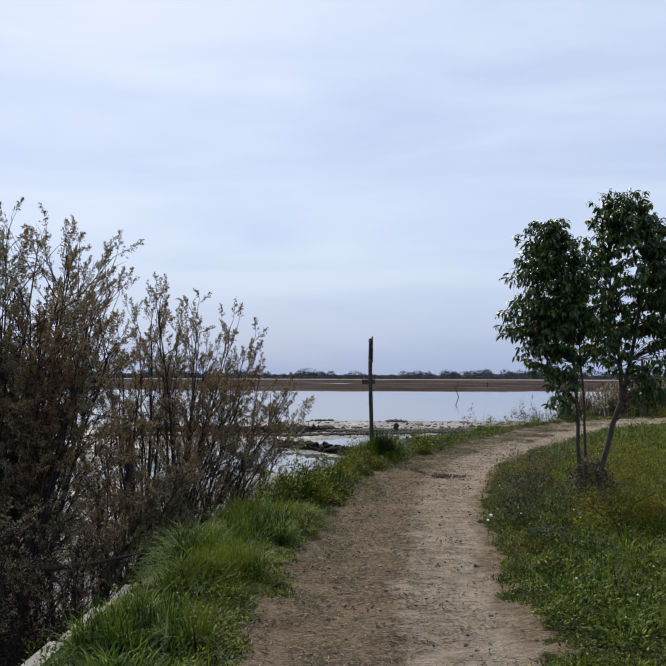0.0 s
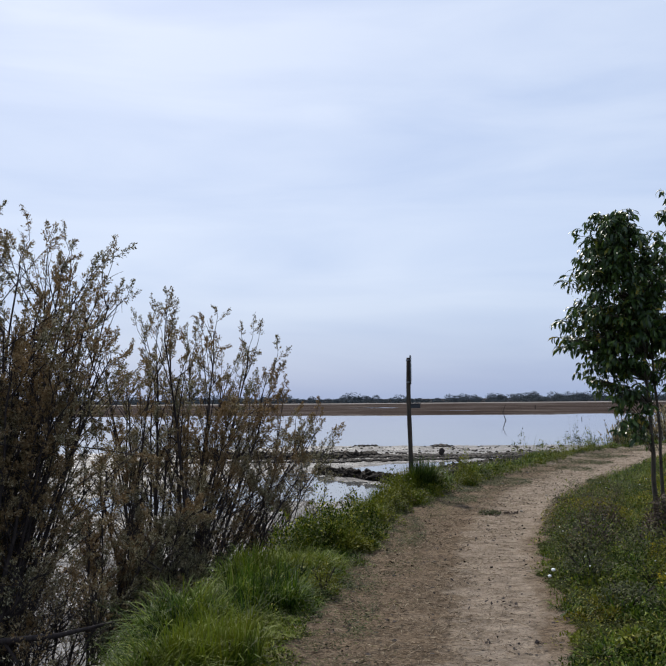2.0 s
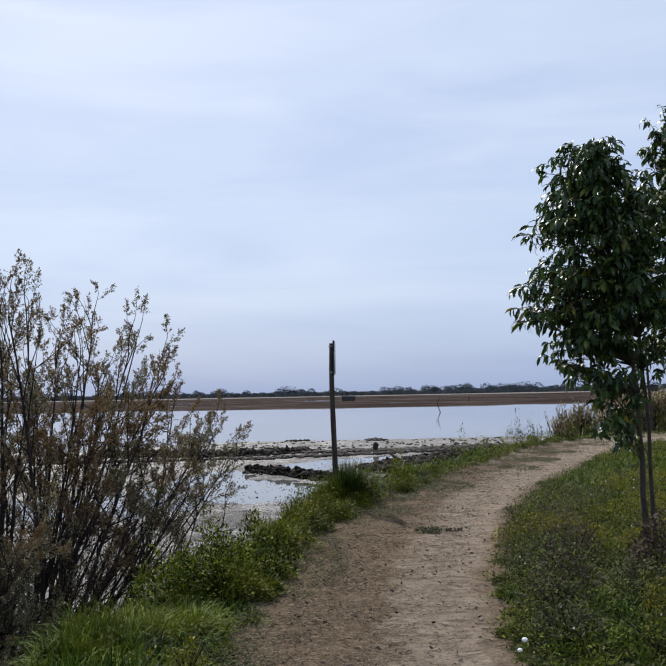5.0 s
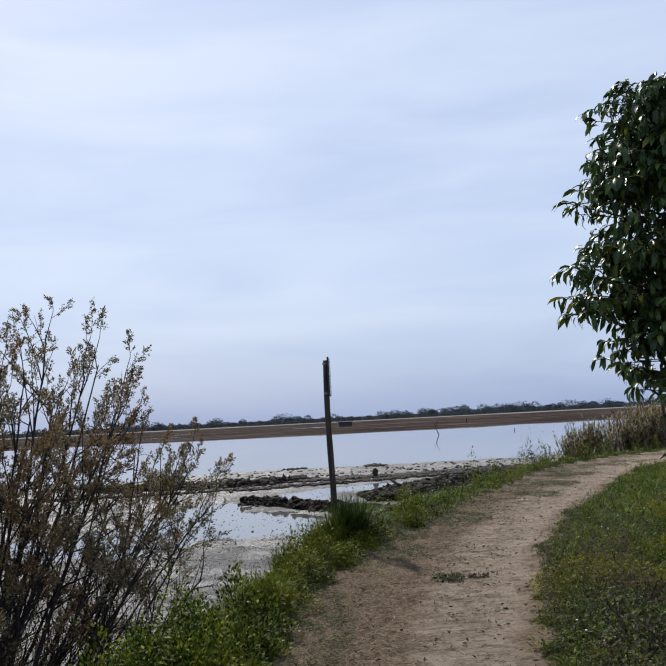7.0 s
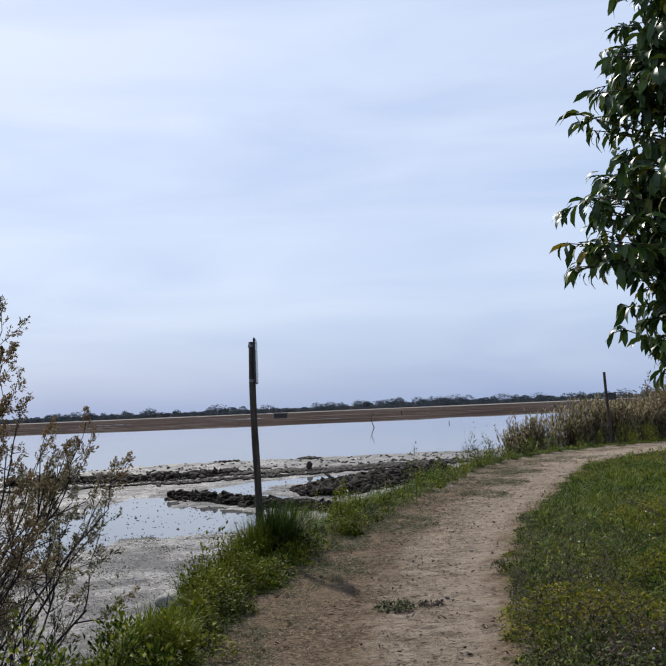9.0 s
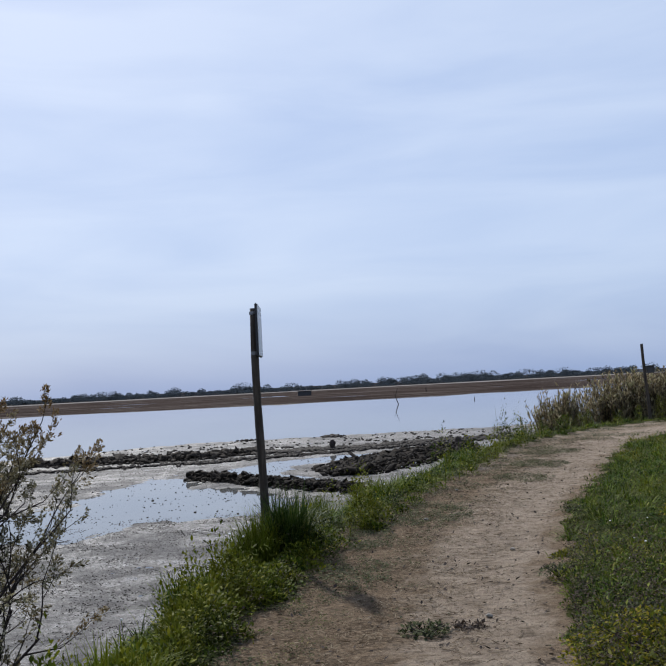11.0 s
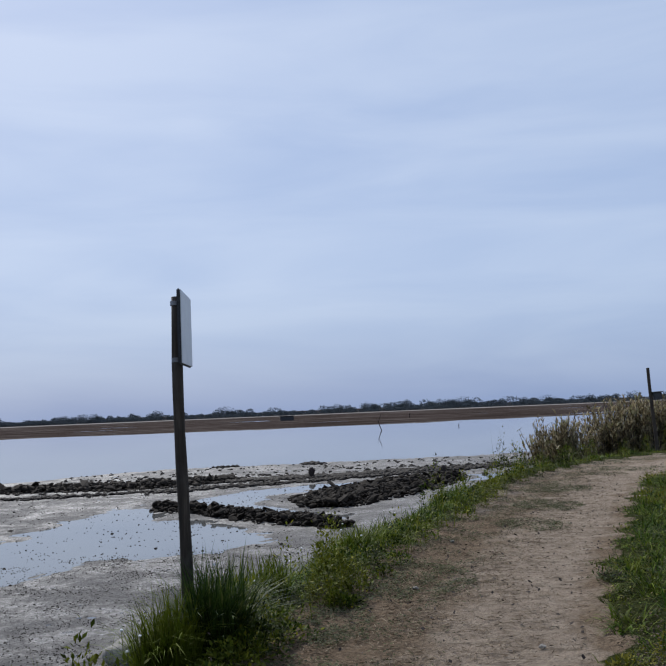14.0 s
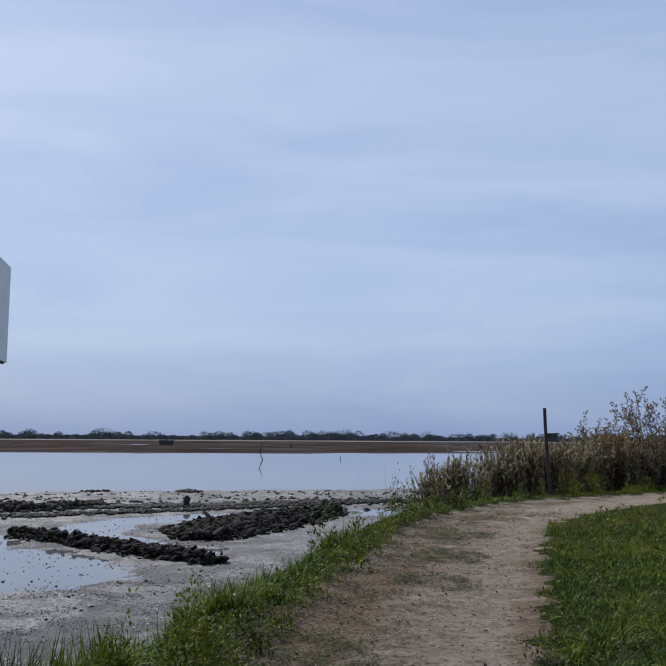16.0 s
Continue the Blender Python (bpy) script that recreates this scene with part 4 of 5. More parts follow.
    # the inner and lower shoots are bare
    rise = (lp[:, 2] - base[2]) / (np.percentile(lp[:, 2], 97) - base[2])
    keep = r.random(len(lp)) < 0.06 + 0.94 * step(*low, rise + 0.22 * waves(lp[:, 0] + lp[:, 2], lp[:, 1] + lp[:, 2], seed, 0.9, 2))
    lp, ld = lp[keep], ld[keep]
    n = len(lp)
    yaw = np.arctan2(-ld[:, 0], ld[:, 1])
    pitch = np.arcsin(np.clip(ld[:, 2], -1, 1))
    sz = r.uniform(0.6, 1.3, n) * leaf
    v, f_ = scatter(KITE, KITE_F, lp - base, turns(yaw, pitch, r.uniform(0, 6.28, n), np.stack([sz * 0.46, sz, sz], 1)))
    tagged(part("foliage", mesh_np("foliage", v, f_, leaf_mat), root, "feathery brown and olive foliage"), kind="stuff")
    return root


r_ = np.random.default_rng(11)
tipsB = [(-2.71, 16.36, 3.1), (-2.08, 16.38, 2.78), (-3.11, 14.65, 3.1), (-0.80, 15.2, 1.27), (-0.95, 15.6, 1.45), (-1.3, 15.4, 1.75), (-1.15, 14.9, 1.0), (-1.75, 15.8, 2.1), (-2.4, 15.6, 2.35), (-2.3, 14.4, 2.3),
         (-3.0, 13.9, 2.6), (-1.6, 14.5, 1.5), (-3.5, 15.4, 2.75), (-2.0, 14.0, 1.7), (-0.95, 14.6, 0.7), (-1.35, 14.2, 0.75), (-1.7, 13.6, 0.9), (-2.75, 15.0, 2.5), (-2.1, 16.2, 1.9), (-1.4, 16.0, 1.3), (-2.6, 13.4, 1.9), (-3.6, 14.2, 2.2),
         (-0.70, 15.2, 0.85), (-0.62, 14.9, 0.5), (-0.72, 14.6, 0.25), (-0.66, 15.4, 1.05), (-0.9, 14.2, 0.1), (-2.63, 12.92, 2.91), (-2.75, 13.0, 2.75), (-1.73, 14.84, 2.63), (-1.55, 14.9, 2.3), (-1.4, 14.9, 2.0), (-0.75, 13.8, 1.15), (-2.2, 14.2, 2.45)]
tipsB += [(-3.9 + 2.9 * a, 13.0 + 3.0 * b, 0.1 + 2.5 * c * (1 - 0.55 * a)) for a, b, c in r_.random((34, 3))]
shrub("riverside_shrub", "bushy brown-green tamarisk shrub on the lagoon bank", (-2.75, 13.1, gz(-2.75, 13.1) - 0.1), tipsB, 0.028, M_TAM, 3, low=(0.42, 0.66), wisps=1, branches=10, bare=0.40, pull=0.60)
tipsA = [(-2.85, 11.3, 3.1), (-3.0, 11.0, 3.3), (-3.3, 10.6, 3.4), (-3.9, 10.8, 3.45), (-4.5, 10.8, 3.55), (-3.6, 10.2, 3.1), (-3.2, 9.8, 2.6), (-4.2, 9.8, 3.2), (-4.9, 10.0, 3.3), (-2.9, 10.4, 2.5), (-2.7, 11.0, 2.55), (-3.3, 12.83, 3.49), (-3.45, 12.3, 3.5), (-3.2, 12.2, 3.3), (-3.4, 12.6, 3.15), (-3.5, 11.9, 3.65), (-3.9, 11.6, 3.85), (-4.2, 11.4, 3.95), (-3.3, 11.9, 2.95), (-4.6, 11.6, 3.95), (-3.7, 12.4, 3.75)]
tipsA += [(-5.0 + 2.1 * a, 10.0 + 1.3 * b, 2.0 + (1.45 - 0.3 * a) * c) for a, b, c in r_.random((26, 3))]
tipsA += [(-5.2 + 2.7 * a, 9.0 + 2.6 * b, 0.2 + 3.1 * c * (1 - 0.25 * a)) for a, b, c in r_.random((46, 3))]
shrub("riverside_shrub", "tall dense brown-green tamarisk shrub on the lagoon bank", (-3.9, 9.9, gz(-3.9, 9.9) - 0.1), tipsA, 0.034, M_TAM, 5, pull=0.78, low=(0.30, 0.55))
tipsC = [(-3.4 + 1.5 * a, 7.2 + 2.6 * b, -0.5 + 1.7 * c * (1 - 0.5 * a)) for a, b, c in r_.random((30, 3))]
shrub("riverside_shrub", "low tangled grey-brown tamarisk shrub under the taller ones", (-3.3, 8.6, gz(-3.3, 8.6) - 0.1), tipsC, 0.026, M_TAM, 8, up=0.2, leaflets=5, wisps=9, low=(0.5, 0.9), bare=0.15)
tipsD = [(-3.4 + 1.6 * a, 11.0 + 2.4 * b, -0.4 + 2.0 * c * (1 - 0.4 * a)) for a, b, c in r_.random((17, 3))]
shrub("riverside_shrub", "mid-sized brown tamarisk shrub between two taller ones", (-3.2, 11.6, gz(-3.2, 11.6) - 0.1), tipsD, 0.026, M_TAM, 9, wisps=6, low=(0.2, 0.45))


# ---- young trees ----
def young_tree(label, trunks, lobes, seed):
    """trunks: polylines with a radius; lobes: (centre, radii, twigs) that fill the crown."""
    r = np.random.default_rng(seed)
    root = new("young_tree")
    base = np.array(trunks[0][0][0], float)
    root.location = base
    tagged(root, label, "tree")
    pts = []
    for line, rad in trunks:
        line = np.array(line, float)
        k = np.linspace(0, len(line) - 1, 14)
        c = np.stack([np.interp(k, np.arange(len(line)), line[:, a]) for a in range(3)], 1)
        c[1:-1] = (c[:-2] + 2 * c[1:-1] + c[2:]) / 4
        c[1:] += r.normal(0, 0.008, (13, 3))
        v, f_ = tubes(c[None], np.linspace(rad * 1.25, rad * 0.28, 14)[None] * (1 + 0.05 * r.normal(size=(1, 14))), 9)
        part("trunk", mesh_np("trunk", v - base, f_, M_BARK, True), root, "slender grey-brown trunk")
        pts.append(c)
    pts = np.concatenate(pts)
    br, br_r, lp, ld = [], [], [], []
    for centre, rad, count in lobes:
        centre, rad = np.array(centre, float), np.array(rad, float)
        for _ in range(count):
            d = unit(r.normal(size=3))
            end = centre + d * rad * r.uniform(0.25, 1.0) ** 0.6
            low = pts[pts[:, 2] < end[2] - 0.05]
            low = low if len(low) else pts
            low = low[low[:, 2] > 0.9] if (low[:, 2] > 0.9).any() else low
            a = low[np.argmin(((low - end) ** 2).sum(1) + r.random(len(low)) * 0.25)]
            line = bezier(a, (a + end) / 2 + np.array([0, 0, 0.10]) + r.normal(0, 0.05, 3), end, 6)
            br.append(line)
            br_r.append(np.linspace(0.006, 0.002, 6))
            g = unit(end - line[3])
            n = 16
            u = r.uniform(0.45, 1.0, n)
            u[:4] = r.uniform(0.93, 1.0, 4)
            k = u * 5
            i = np.minimum(k.astype(int), 4)
            lp.append(line[i] * (1 - (k - i))[:, None] + line[i + 1] * (k - i)[:, None] + r.normal(0, 0.012, (n, 3)))
            ld.append(unit(g * 0.55 + r.normal(0, 0.75, (n, 3))))
    v, f_ = tubes(np.array(br), np.array(br_r), 4)
    tagged(part("branch_mass", mesh_np("branch_mass", v - base, f_, M_BARK, True), root), kind="stuff")
    lp, ld = np.concatenate(lp), np.concatenate(ld)
    n = len(lp)
    yaw = np.arctan2(-ld[:, 0], ld[:, 1])
    size = r.uniform(0.065, 0.125, n)
    v, f_ = scatter(SICKLE, SICKLE_F, lp - base, turns(yaw, np.clip(ld[:, 2] - 0.35, -1.0, 0.3) * 0.9, r.normal(0, 0.35, n), np.stack([size * 1.05, size, size], 1)))
    part("crown", mesh_np("crown", v, f_, M_TREELEAF, True), root, "dense crown of drooping dark green leaves")
    return root


z1 = gz(2.85, 11.4)
young_tree("slender young tree with two thin stems and a dense dark crown", [
    ([(2.85, 11.4, z1 - 0.1), (2.84, 11.38, 0.8), (2.82, 11.35, 1.6), (2.7, 11.3, 2.5), (2.6, 11.25, 3.2)], 0.024),
    ([(3.02, 11.62, z1 - 0.1), (2.98, 11.58, 0.8), (2.93, 11.5, 1.6), (2.85, 11.45, 2.4), (2.8, 11.4, 3.1)], 0.018)],
    [((2.48, 11.3, 2.68), (0.55, 0.58, 0.86), 250), ((2.12, 11.2, 2.28), (0.34, 0.36, 0.34), 62), ((2.3, 11.1, 3.1), (0.30, 0.35, 0.40), 46), ((2.58, 11.15, 1.45), (0.20, 0.22, 0.40), 26), ((2.32, 11.2, 1.85), (0.30, 0.35, 0.32), 44), ((2.42, 11.25, 3.3), (0.34, 0.4, 0.3), 40), ((2.85, 11.5, 2.15), (0.5, 0.5, 0.5), 80), ((2.95, 11.5, 2.75), (0.4, 0.45, 0.6), 80)], 21)
z2 = gz(3.2, 11.9)
young_tree("leaning young tree with a forked trunk and an airy dark crown", [
    ([(3.14, 11.85, z2 - 0.1), (3.28, 11.85, 0.55), (3.52, 11.88, 1.3), (3.72, 11.9, 2.0), (3.85, 11.95, 2.9), (3.9, 12.0, 3.7)], 0.034),
    ([(3.52, 11.88, 1.3), (3.50, 11.9, 1.9), (3.40, 11.92, 2.6), (3.42, 11.95, 3.5)], 0.024)],
    [((3.65, 11.9, 3.05), (0.66, 0.7, 1.0), 290), ((4.25, 12.0, 2.7), (0.6, 0.65, 1.0), 220), ((3.5, 11.8, 3.7), (0.42, 0.4, 0.35), 70), ((4.0, 11.8, 1.5), (0.3, 0.3, 0.35), 40), ((3.4, 11.9, 2.05), (0.45, 0.5, 0.45), 70)], 22)


# ---- reeds and a second post by the far bend ----
def reed_bed(label, outline, count, tall, seed):
    """Dry leafy reeds in upright clumps. outline: (x, y, spread) along the stand."""
    r = np.random.default_rng(seed)
    o = np.array(outline, float)
    clumps = count // 9
    kc = r.uniform(0, len(o) - 1, clumps)
    k = np.repeat(kc, 9)
    count = len(k)
    i = np.minimum(kc.astype(int), len(o) - 2)
    c = o[i] * (1 - (kc - i))[:, None] + o[i + 1] * (kc - i)[:, None]
    c[:, :2] += r.normal(0, 1, (clumps, 2)).clip(-1.5, 1.5) * c[:, 2:] * 0.5
    x, y = np.repeat(c[:, 0], 9) + r.normal(0, 0.12, count), np.repeat(c[:, 1], 9) + r.normal(0, 0.12, count)
    z = ground_z(x, y)
    top = np.interp(k, np.arange(len(o)), np.array(tall)) + np.repeat(r.normal(0, 0.24, clumps), 9) + r.normal(0, 0.16, count)
    hi = np.clip(top - z, 0.5, 3.4)
    lean = np.repeat(r.normal(0, 0.08, (clumps, 2)), 9, 0) + r.normal(0, 0.10, (count, 2))
    u = np.linspace(0, 1, 5)
    line = np.stack([x[:, None] + lean[:, :1] * hi[:, None] * u ** 1.6, y[:, None] + lean[:, 1:] * hi[:, None] * u ** 1.6, z[:, None] - 0.05 + hi[:, None] * u], -1)
    v, f_ = tubes(line, np.linspace(0.012, 0.005, 5)[None].repeat(count, 0), 3)
    root = new("reed_bed")
    at = np.array([o[0, 0], o[0, 1], 0.0])
    root.location = at
    tagged(root, label, "reeds")
    tagged(part("stalk_mass", mesh_np("stalk_mass", v - at, f_, M_STEM), root, "thin dark stalks"), kind="stuff")
    m = 26
    uu = r.uniform(0.25, 1.0, (count, m)) ** 0.8
    p = np.stack([np.interp(uu[a], u, line[a, :, ax]) for a in range(count) for ax in range(3)]).reshape(count, 3, m).transpose(0, 2, 1).reshape(-1, 3)
    n = len(p)
    tv, tf = blade_template(0.5, 2)
    ln = r.uniform(0.10, 0.24, n)
    a = scatter(tv, tf, p - at, turns(r.uniform(0, 6.28, n), -r.uniform(0.1, 0.75, n), np.zeros(n), np.stack([r.uniform(0.025, 0.055, n), ln, ln], 1)))
    tagged(part("leaves", mesh_np("leaves", *a, M_REED), root, "tawny upright leaves"), kind="stuff")


reed_bed("tawny dry reeds standing on the bank by the bend", [(9.0, 37.2, 0.5), (9.8, 37.8, 0.8)], 420, (0.35, 0.55), 71)
reed_bed("dense stand of tawny dry reeds behind the bend", [(10.9, 37.8, 0.7), (12.5, 38.4, 1.1), (15.0, 39.6, 1.4), (19.0, 41.0, 1.5)], 1500, (0.7, 1.05, 1.1, 1.25), 72)
tipsR = [(14.2 + 7.0 * a, 38.8 + 2.2 * b, 1.2 + (0.7 + 2.6 * min(1.0, a * 1.5)) * c) for a, b, c in r_.random((50, 3))]
shrub("riverside_shrub", "grey-green shrub rising behind the dry reeds", (17.2, 39.8, gz(17.2, 39.8) - 0.1), tipsR, 0.03, M_BRUSH, 75, leaf=0.075, leaflets=5, plumes=8, shoot=(0.35, 0.6), spread=0.5, low=(0.1, 0.3))


def marker_post():
    x, y = 11.5, 36.0
    z0 = gz(x, y) - 0.3
    root = new("marker_post")
    root.location, root.rotation_euler = (x + 0.12, y, z0), (0, radians(-2.6), 0)
    tagged(root, "thin dark wooden post with a small box beside reeds", "post")
    v, f_ = tubes(np.array([[(0, 0, k * (2.26 - z0) / 6) for k in range(7)]]) + np.array([0.01, 0, 0]) * np.sin(np.arange(7))[None, :, None], np.linspace(0.05, 0.043, 7)[None], 9)
    part("post", mesh_np("post", v, f_, M_POST, True), root)
    v, f_ = tubes(np.array([[(0.0, 0, 2.255 - z0), (0.0, 0, 2.27 - z0)]]), np.array([[0.044, 0.03]]), 9)
    part("post_cap", mesh_np("post_cap", v, f_, M_POST), root)
    bm = bmesh.new()
    box(bm, (0.24, 0.16, 0.2), (0.17, 0, 1.47 - z0), 0.012)
    bx = part("box", bm_mesh("box", bm, M_BACK), root, "small dark box fixed to the post")
    bm = bmesh.new()
    box(bm, (0.30, 0.22, 0.025), (0.17, 0, 1.585 - z0), 0.006)
    part("box_lid", bm_mesh("box_lid", bm, M_BACK), bx)
    bm = bmesh.new()
    box(bm, (0.14, 0.04, 0.05), (-0.1, 0, 1.45 - z0), 0.008)
    part("bracket", bm_mesh("bracket", bm, M_METAL), root)


marker_post()

# ---- mud clods, stones and rubbish on the flat ----
def lump_arrays(seed, rough):
    bm = lump(seed, rough, 1)
    bm.verts.index_update()
    v, f_ = np.array([p.co[:] for p in bm.verts]), np.array([[p.index for p in q.verts] for q in bm.faces])
    bm.free()
    return v, f_


LUMP = lump_arrays(3, 0.9)
CLODS = [bm_mesh("clod", lump(k + 1, 0.95, 1), M_CLOD) for k in range(7)]


def clod_heap(label, spots, count, wide, size, high, seed, more=0):
    """A turned ridge of mud clods along the spots."""
    r = np.random.default_rng(seed)
    o = np.array(spots, float)
    seg = np.r_[0, np.cumsum(np.linalg.norm(np.diff(o, axis=0), axis=1))]
    root = new("clod_heap")
    at = Vector((*o[0], MUD_Z))
    root.location = at
    tagged(root, label, "mud heap")
    rest, places = [], []
    for done in range(count + more):
        d = r.uniform(0, seg[-1])
        k = min(np.searchsorted(seg, d, "right") - 1, len(o) - 2)
        c = o[k] + (o[k + 1] - o[k]) * (d - seg[k]) / (seg[k + 1] - seg[k])
        w = np.interp(d, np.linspace(0, seg[-1], len(wide)), wide)
        q = np.clip(r.normal(0, 0.45), -1, 1)
        nrm = np.array([-(o[k + 1] - o[k])[1], (o[k + 1] - o[k])[0]])
        nrm /= np.linalg.norm(nrm)
        p = c + nrm * q * w + r.normal(0, 0.1, 2)
        sz = size * r.uniform(0.5, 1.0) * (1 + 0.9 * (r.random() < 0.18))
        places.append((*p, high * (1 - q * q) * r.uniform(0.1, 1.0) + sz * 0.12, sz))
    places = np.array(places)
    floor_z = np.maximum(ground_z(places[:, 0], places[:, 1]), WATER_Z)
    for done in range(count + more):
        p, sz = places[done, :2], places[done, 3]
        z = floor_z[done] + places[done, 2]
        if done >= count:
            rest.append((p[0], p[1], z, sz))
            continue
        ob = new("clod", CLODS[r.integers(0, 7)])
        ob.parent = root
        ob.matrix_local = Matrix.LocRotScale((p[0] - at.x, p[1] - at.y, z - at.z), Euler((r.uniform(-0.7, 0.7), r.uniform(-0.7, 0.7), r.uniform(0, 6.28))), (sz * r.uniform(1.1, 2.2), sz, sz * r.uniform(0.6, 1.0)))
    if rest:
        q = np.array(rest)
        bv, bf = LUMP
        n = len(q)
        v, f_ = scatter(bv, bf, q[:, :3] - np.array(at), turns(r.uniform(0, 6.28, n), r.uniform(-0.7, 0.7, n), r.uniform(-0.7, 0.7, n), np.stack([q[:, 3] * r.uniform(1.0, 2.0, n), q[:, 3], q[:, 3] * 0.75], 1)))
        tagged(part("clod_rubble", mesh_np("clod_rubble", v, f_, M_CLOD), root), kind="stuff")
    # core of the ridge
    line = np.array([[(*c, MUD_Z - 0.06) for c in np.stack([np.interp(np.linspace(0, seg[-1], 16), seg, o[:, a]) for a in (0, 1)], 1)]])
    wv = np.interp(np.linspace(0, 1, 16), np.linspace(0, 1, len(wide)), wide) * 0.75
    v, f_ = tubes(line, wv[None], 10)
    v[:, 2] = MUD_Z - 0.06 + (v[:, 2] - MUD_Z + 0.06) * (high * 0.6 / np.repeat(wv, 10))
    part("heap_core", mesh_np("heap_core", v - np.array(at), f_, M_CLOD), root)


clod_heap("long low heap of black mud clods in shallow water", [(-3.7, 50.2), (-2.2, 48.6), (0.1, 45.4), (1.9, 43.0), (3.3, 41.2)], 290, (0.45, 0.8, 0.65, 0.75, 0.45), 0.19, 0.30, 81, 1100)
clod_heap("broad heap of dark mud clods beside the bank", [(3.2, 47.5), (4.2, 51.0), (6.2, 54.5), (8.4, 57.5), (10.6, 59.2)], 290, (1.0, 2.4, 2.8, 2.4, 1.0), 0.24, 0.26, 82, 2400)
clod_heap("low dark row of mud clods near the open water", [(-14.0, 62.2), (-9.5, 62.6), (-6.5, 61.4), (-4.0, 62.4), (-1.0, 64.0)], 220, (0.5, 1.3, 1.8, 1.6, 0.6), 0.27, 0.26, 83, 1300)


def scattered_clods():
    """Small lumps of mud and stones scattered over the flat, and the dark bars along the shore."""
    bv = np.array([(0.5, 0.1, 0), (-0.1, 0.5, 0.05), (-0.5, -0.1, -0.02), (0.08, -0.5, 0), (0.05, 0, 0.42), (0, 0, -0.4)])
    bf = np.array([(0, 1, 4), (1, 2, 4), (2, 3, 4), (3, 0, 4), (1, 0, 5), (2, 1, 5), (3, 2, 5), (0, 3, 5)])
    r = np.random.default_rng(91)
    xs, ys, sz = [], [], []
    for n, x0, x1, y0, y1, a, b in ((62000, -13, 3.5, 19, 38, 0.010, 0.036), (9000, -14, 4, 36, 60, 0.02, 0.06), (260, -12, 4, 30, 52, 0.05, 0.13), (900, -14, 20, 60, 70, 0.08, 0.3), (900, -12, 24, 66, 77, 0.06, 0.25), (16, -9, 2, 36, 46, 0.12, 0.24)):
        x, y = r.uniform(x0, x1, n), r.uniform(y0, y1, n)
        keep = r.random(n) < np.clip(0.45 + 1.1 * waves(x, y, 92, 2.6, 5), 0.05, 1)
        xs.append(x[keep]), ys.append(y[keep]), sz.append(r.uniform(a, b, keep.sum()))
    for n, pts_, a, b in ((2600, [(-1.5, 63.2), (5, 63.8), (11, 66.0), (24, 66.4)], 0.12, 0.4), (1500, [(-16, 57.5), (-5, 58.2), (2, 60.5), (9, 63.5), (22, 68.0)], 0.1, 0.36), (60, [(3.5, 76.5), (4.4, 76.6)], 0.2, 0.5), (26, [(-3, 77.2), (-1.5, 77.1)], 0.2, 0.4), (70, [(8.6, 60.0), (10.6, 60.6)], 0.3, 0.55)):
        o = np.array(pts_)
        k = r.uniform(0, len(o) - 1, n)
        x, y = np.interp(k, np.arange(len(o)), o[:, 0]) + r.normal(0, 0.25, n), np.interp(k, np.arange(len(o)), o[:, 1]) + r.normal(0, 0.45, n)
        xs.append(x), ys.append(y), sz.append(r.uniform(a, b, n))
    x, y, s = np.concatenate(xs), np.concatenate(ys), np.concatenate(sz)
    z, lat, half, on, mud, far = height(x, y)
    ok = (mud > 0.8) & ((z > WATER_Z) | (r.random(len(x)) < 0.3))
    x, y, s, z = x[ok], y[ok], s[ok], np.maximum(z[ok], WATER_Z)
    n = len(x)
    v, f_ = scatter(bv, bf, np.stack([x, y, z + s * 0.1], 1), turns(r.uniform(0, 6.28, n), r.uniform(-0.3, 0.3, n), r.uniform(-0.3, 0.3, n), np.stack([s * r.uniform(0.9, 1.9, n), s, s * 0.8], 1)))
    tagged(new("scattered_mud_lumps", mesh_np("scattered_mud_lumps", v, f_, M_LUMP)), "dark lumps of mud strewn over the wet flat", "mud", kind="stuff")


scattered_clods()


def stone(name, label, x, y, size, material, seed, squash=0.8, sink=0.25):
    me = bm_mesh(name, lump(seed, 0.4, 3), material, True)
    ob = new(name, me)
    ob.location, ob.scale = (x, y, gz(x, y) + size * (0.36 - sink)), (size, size * 0.9, size * squash)
    ob.rotation_euler = (0.1, -0.08, seed)
    return tagged(ob, label, "stone")


stone("boulder", "pale weathered boulder at the foot of the bank", -1.40, 26.6, 0.66, M_STONE, 5, 0.8, 0.22)
stone("rock", "dark grey rock beside the young tree trunks", 3.0, 11.15, 0.36, M_ROCK, 7, 1.0)
for k, (sx, sy, ss) in enumerate(((2.68, 17.2, 0.05), (1.95, 14.9, 0.045), (2.2, 19.2, 0.05), (3.0, 21.6, 0.05))):
    stone("pebble", "small grey pebble lying on the sandy path", sx, sy, ss, M_STONE, 20 + k, 0.7, 0.1)


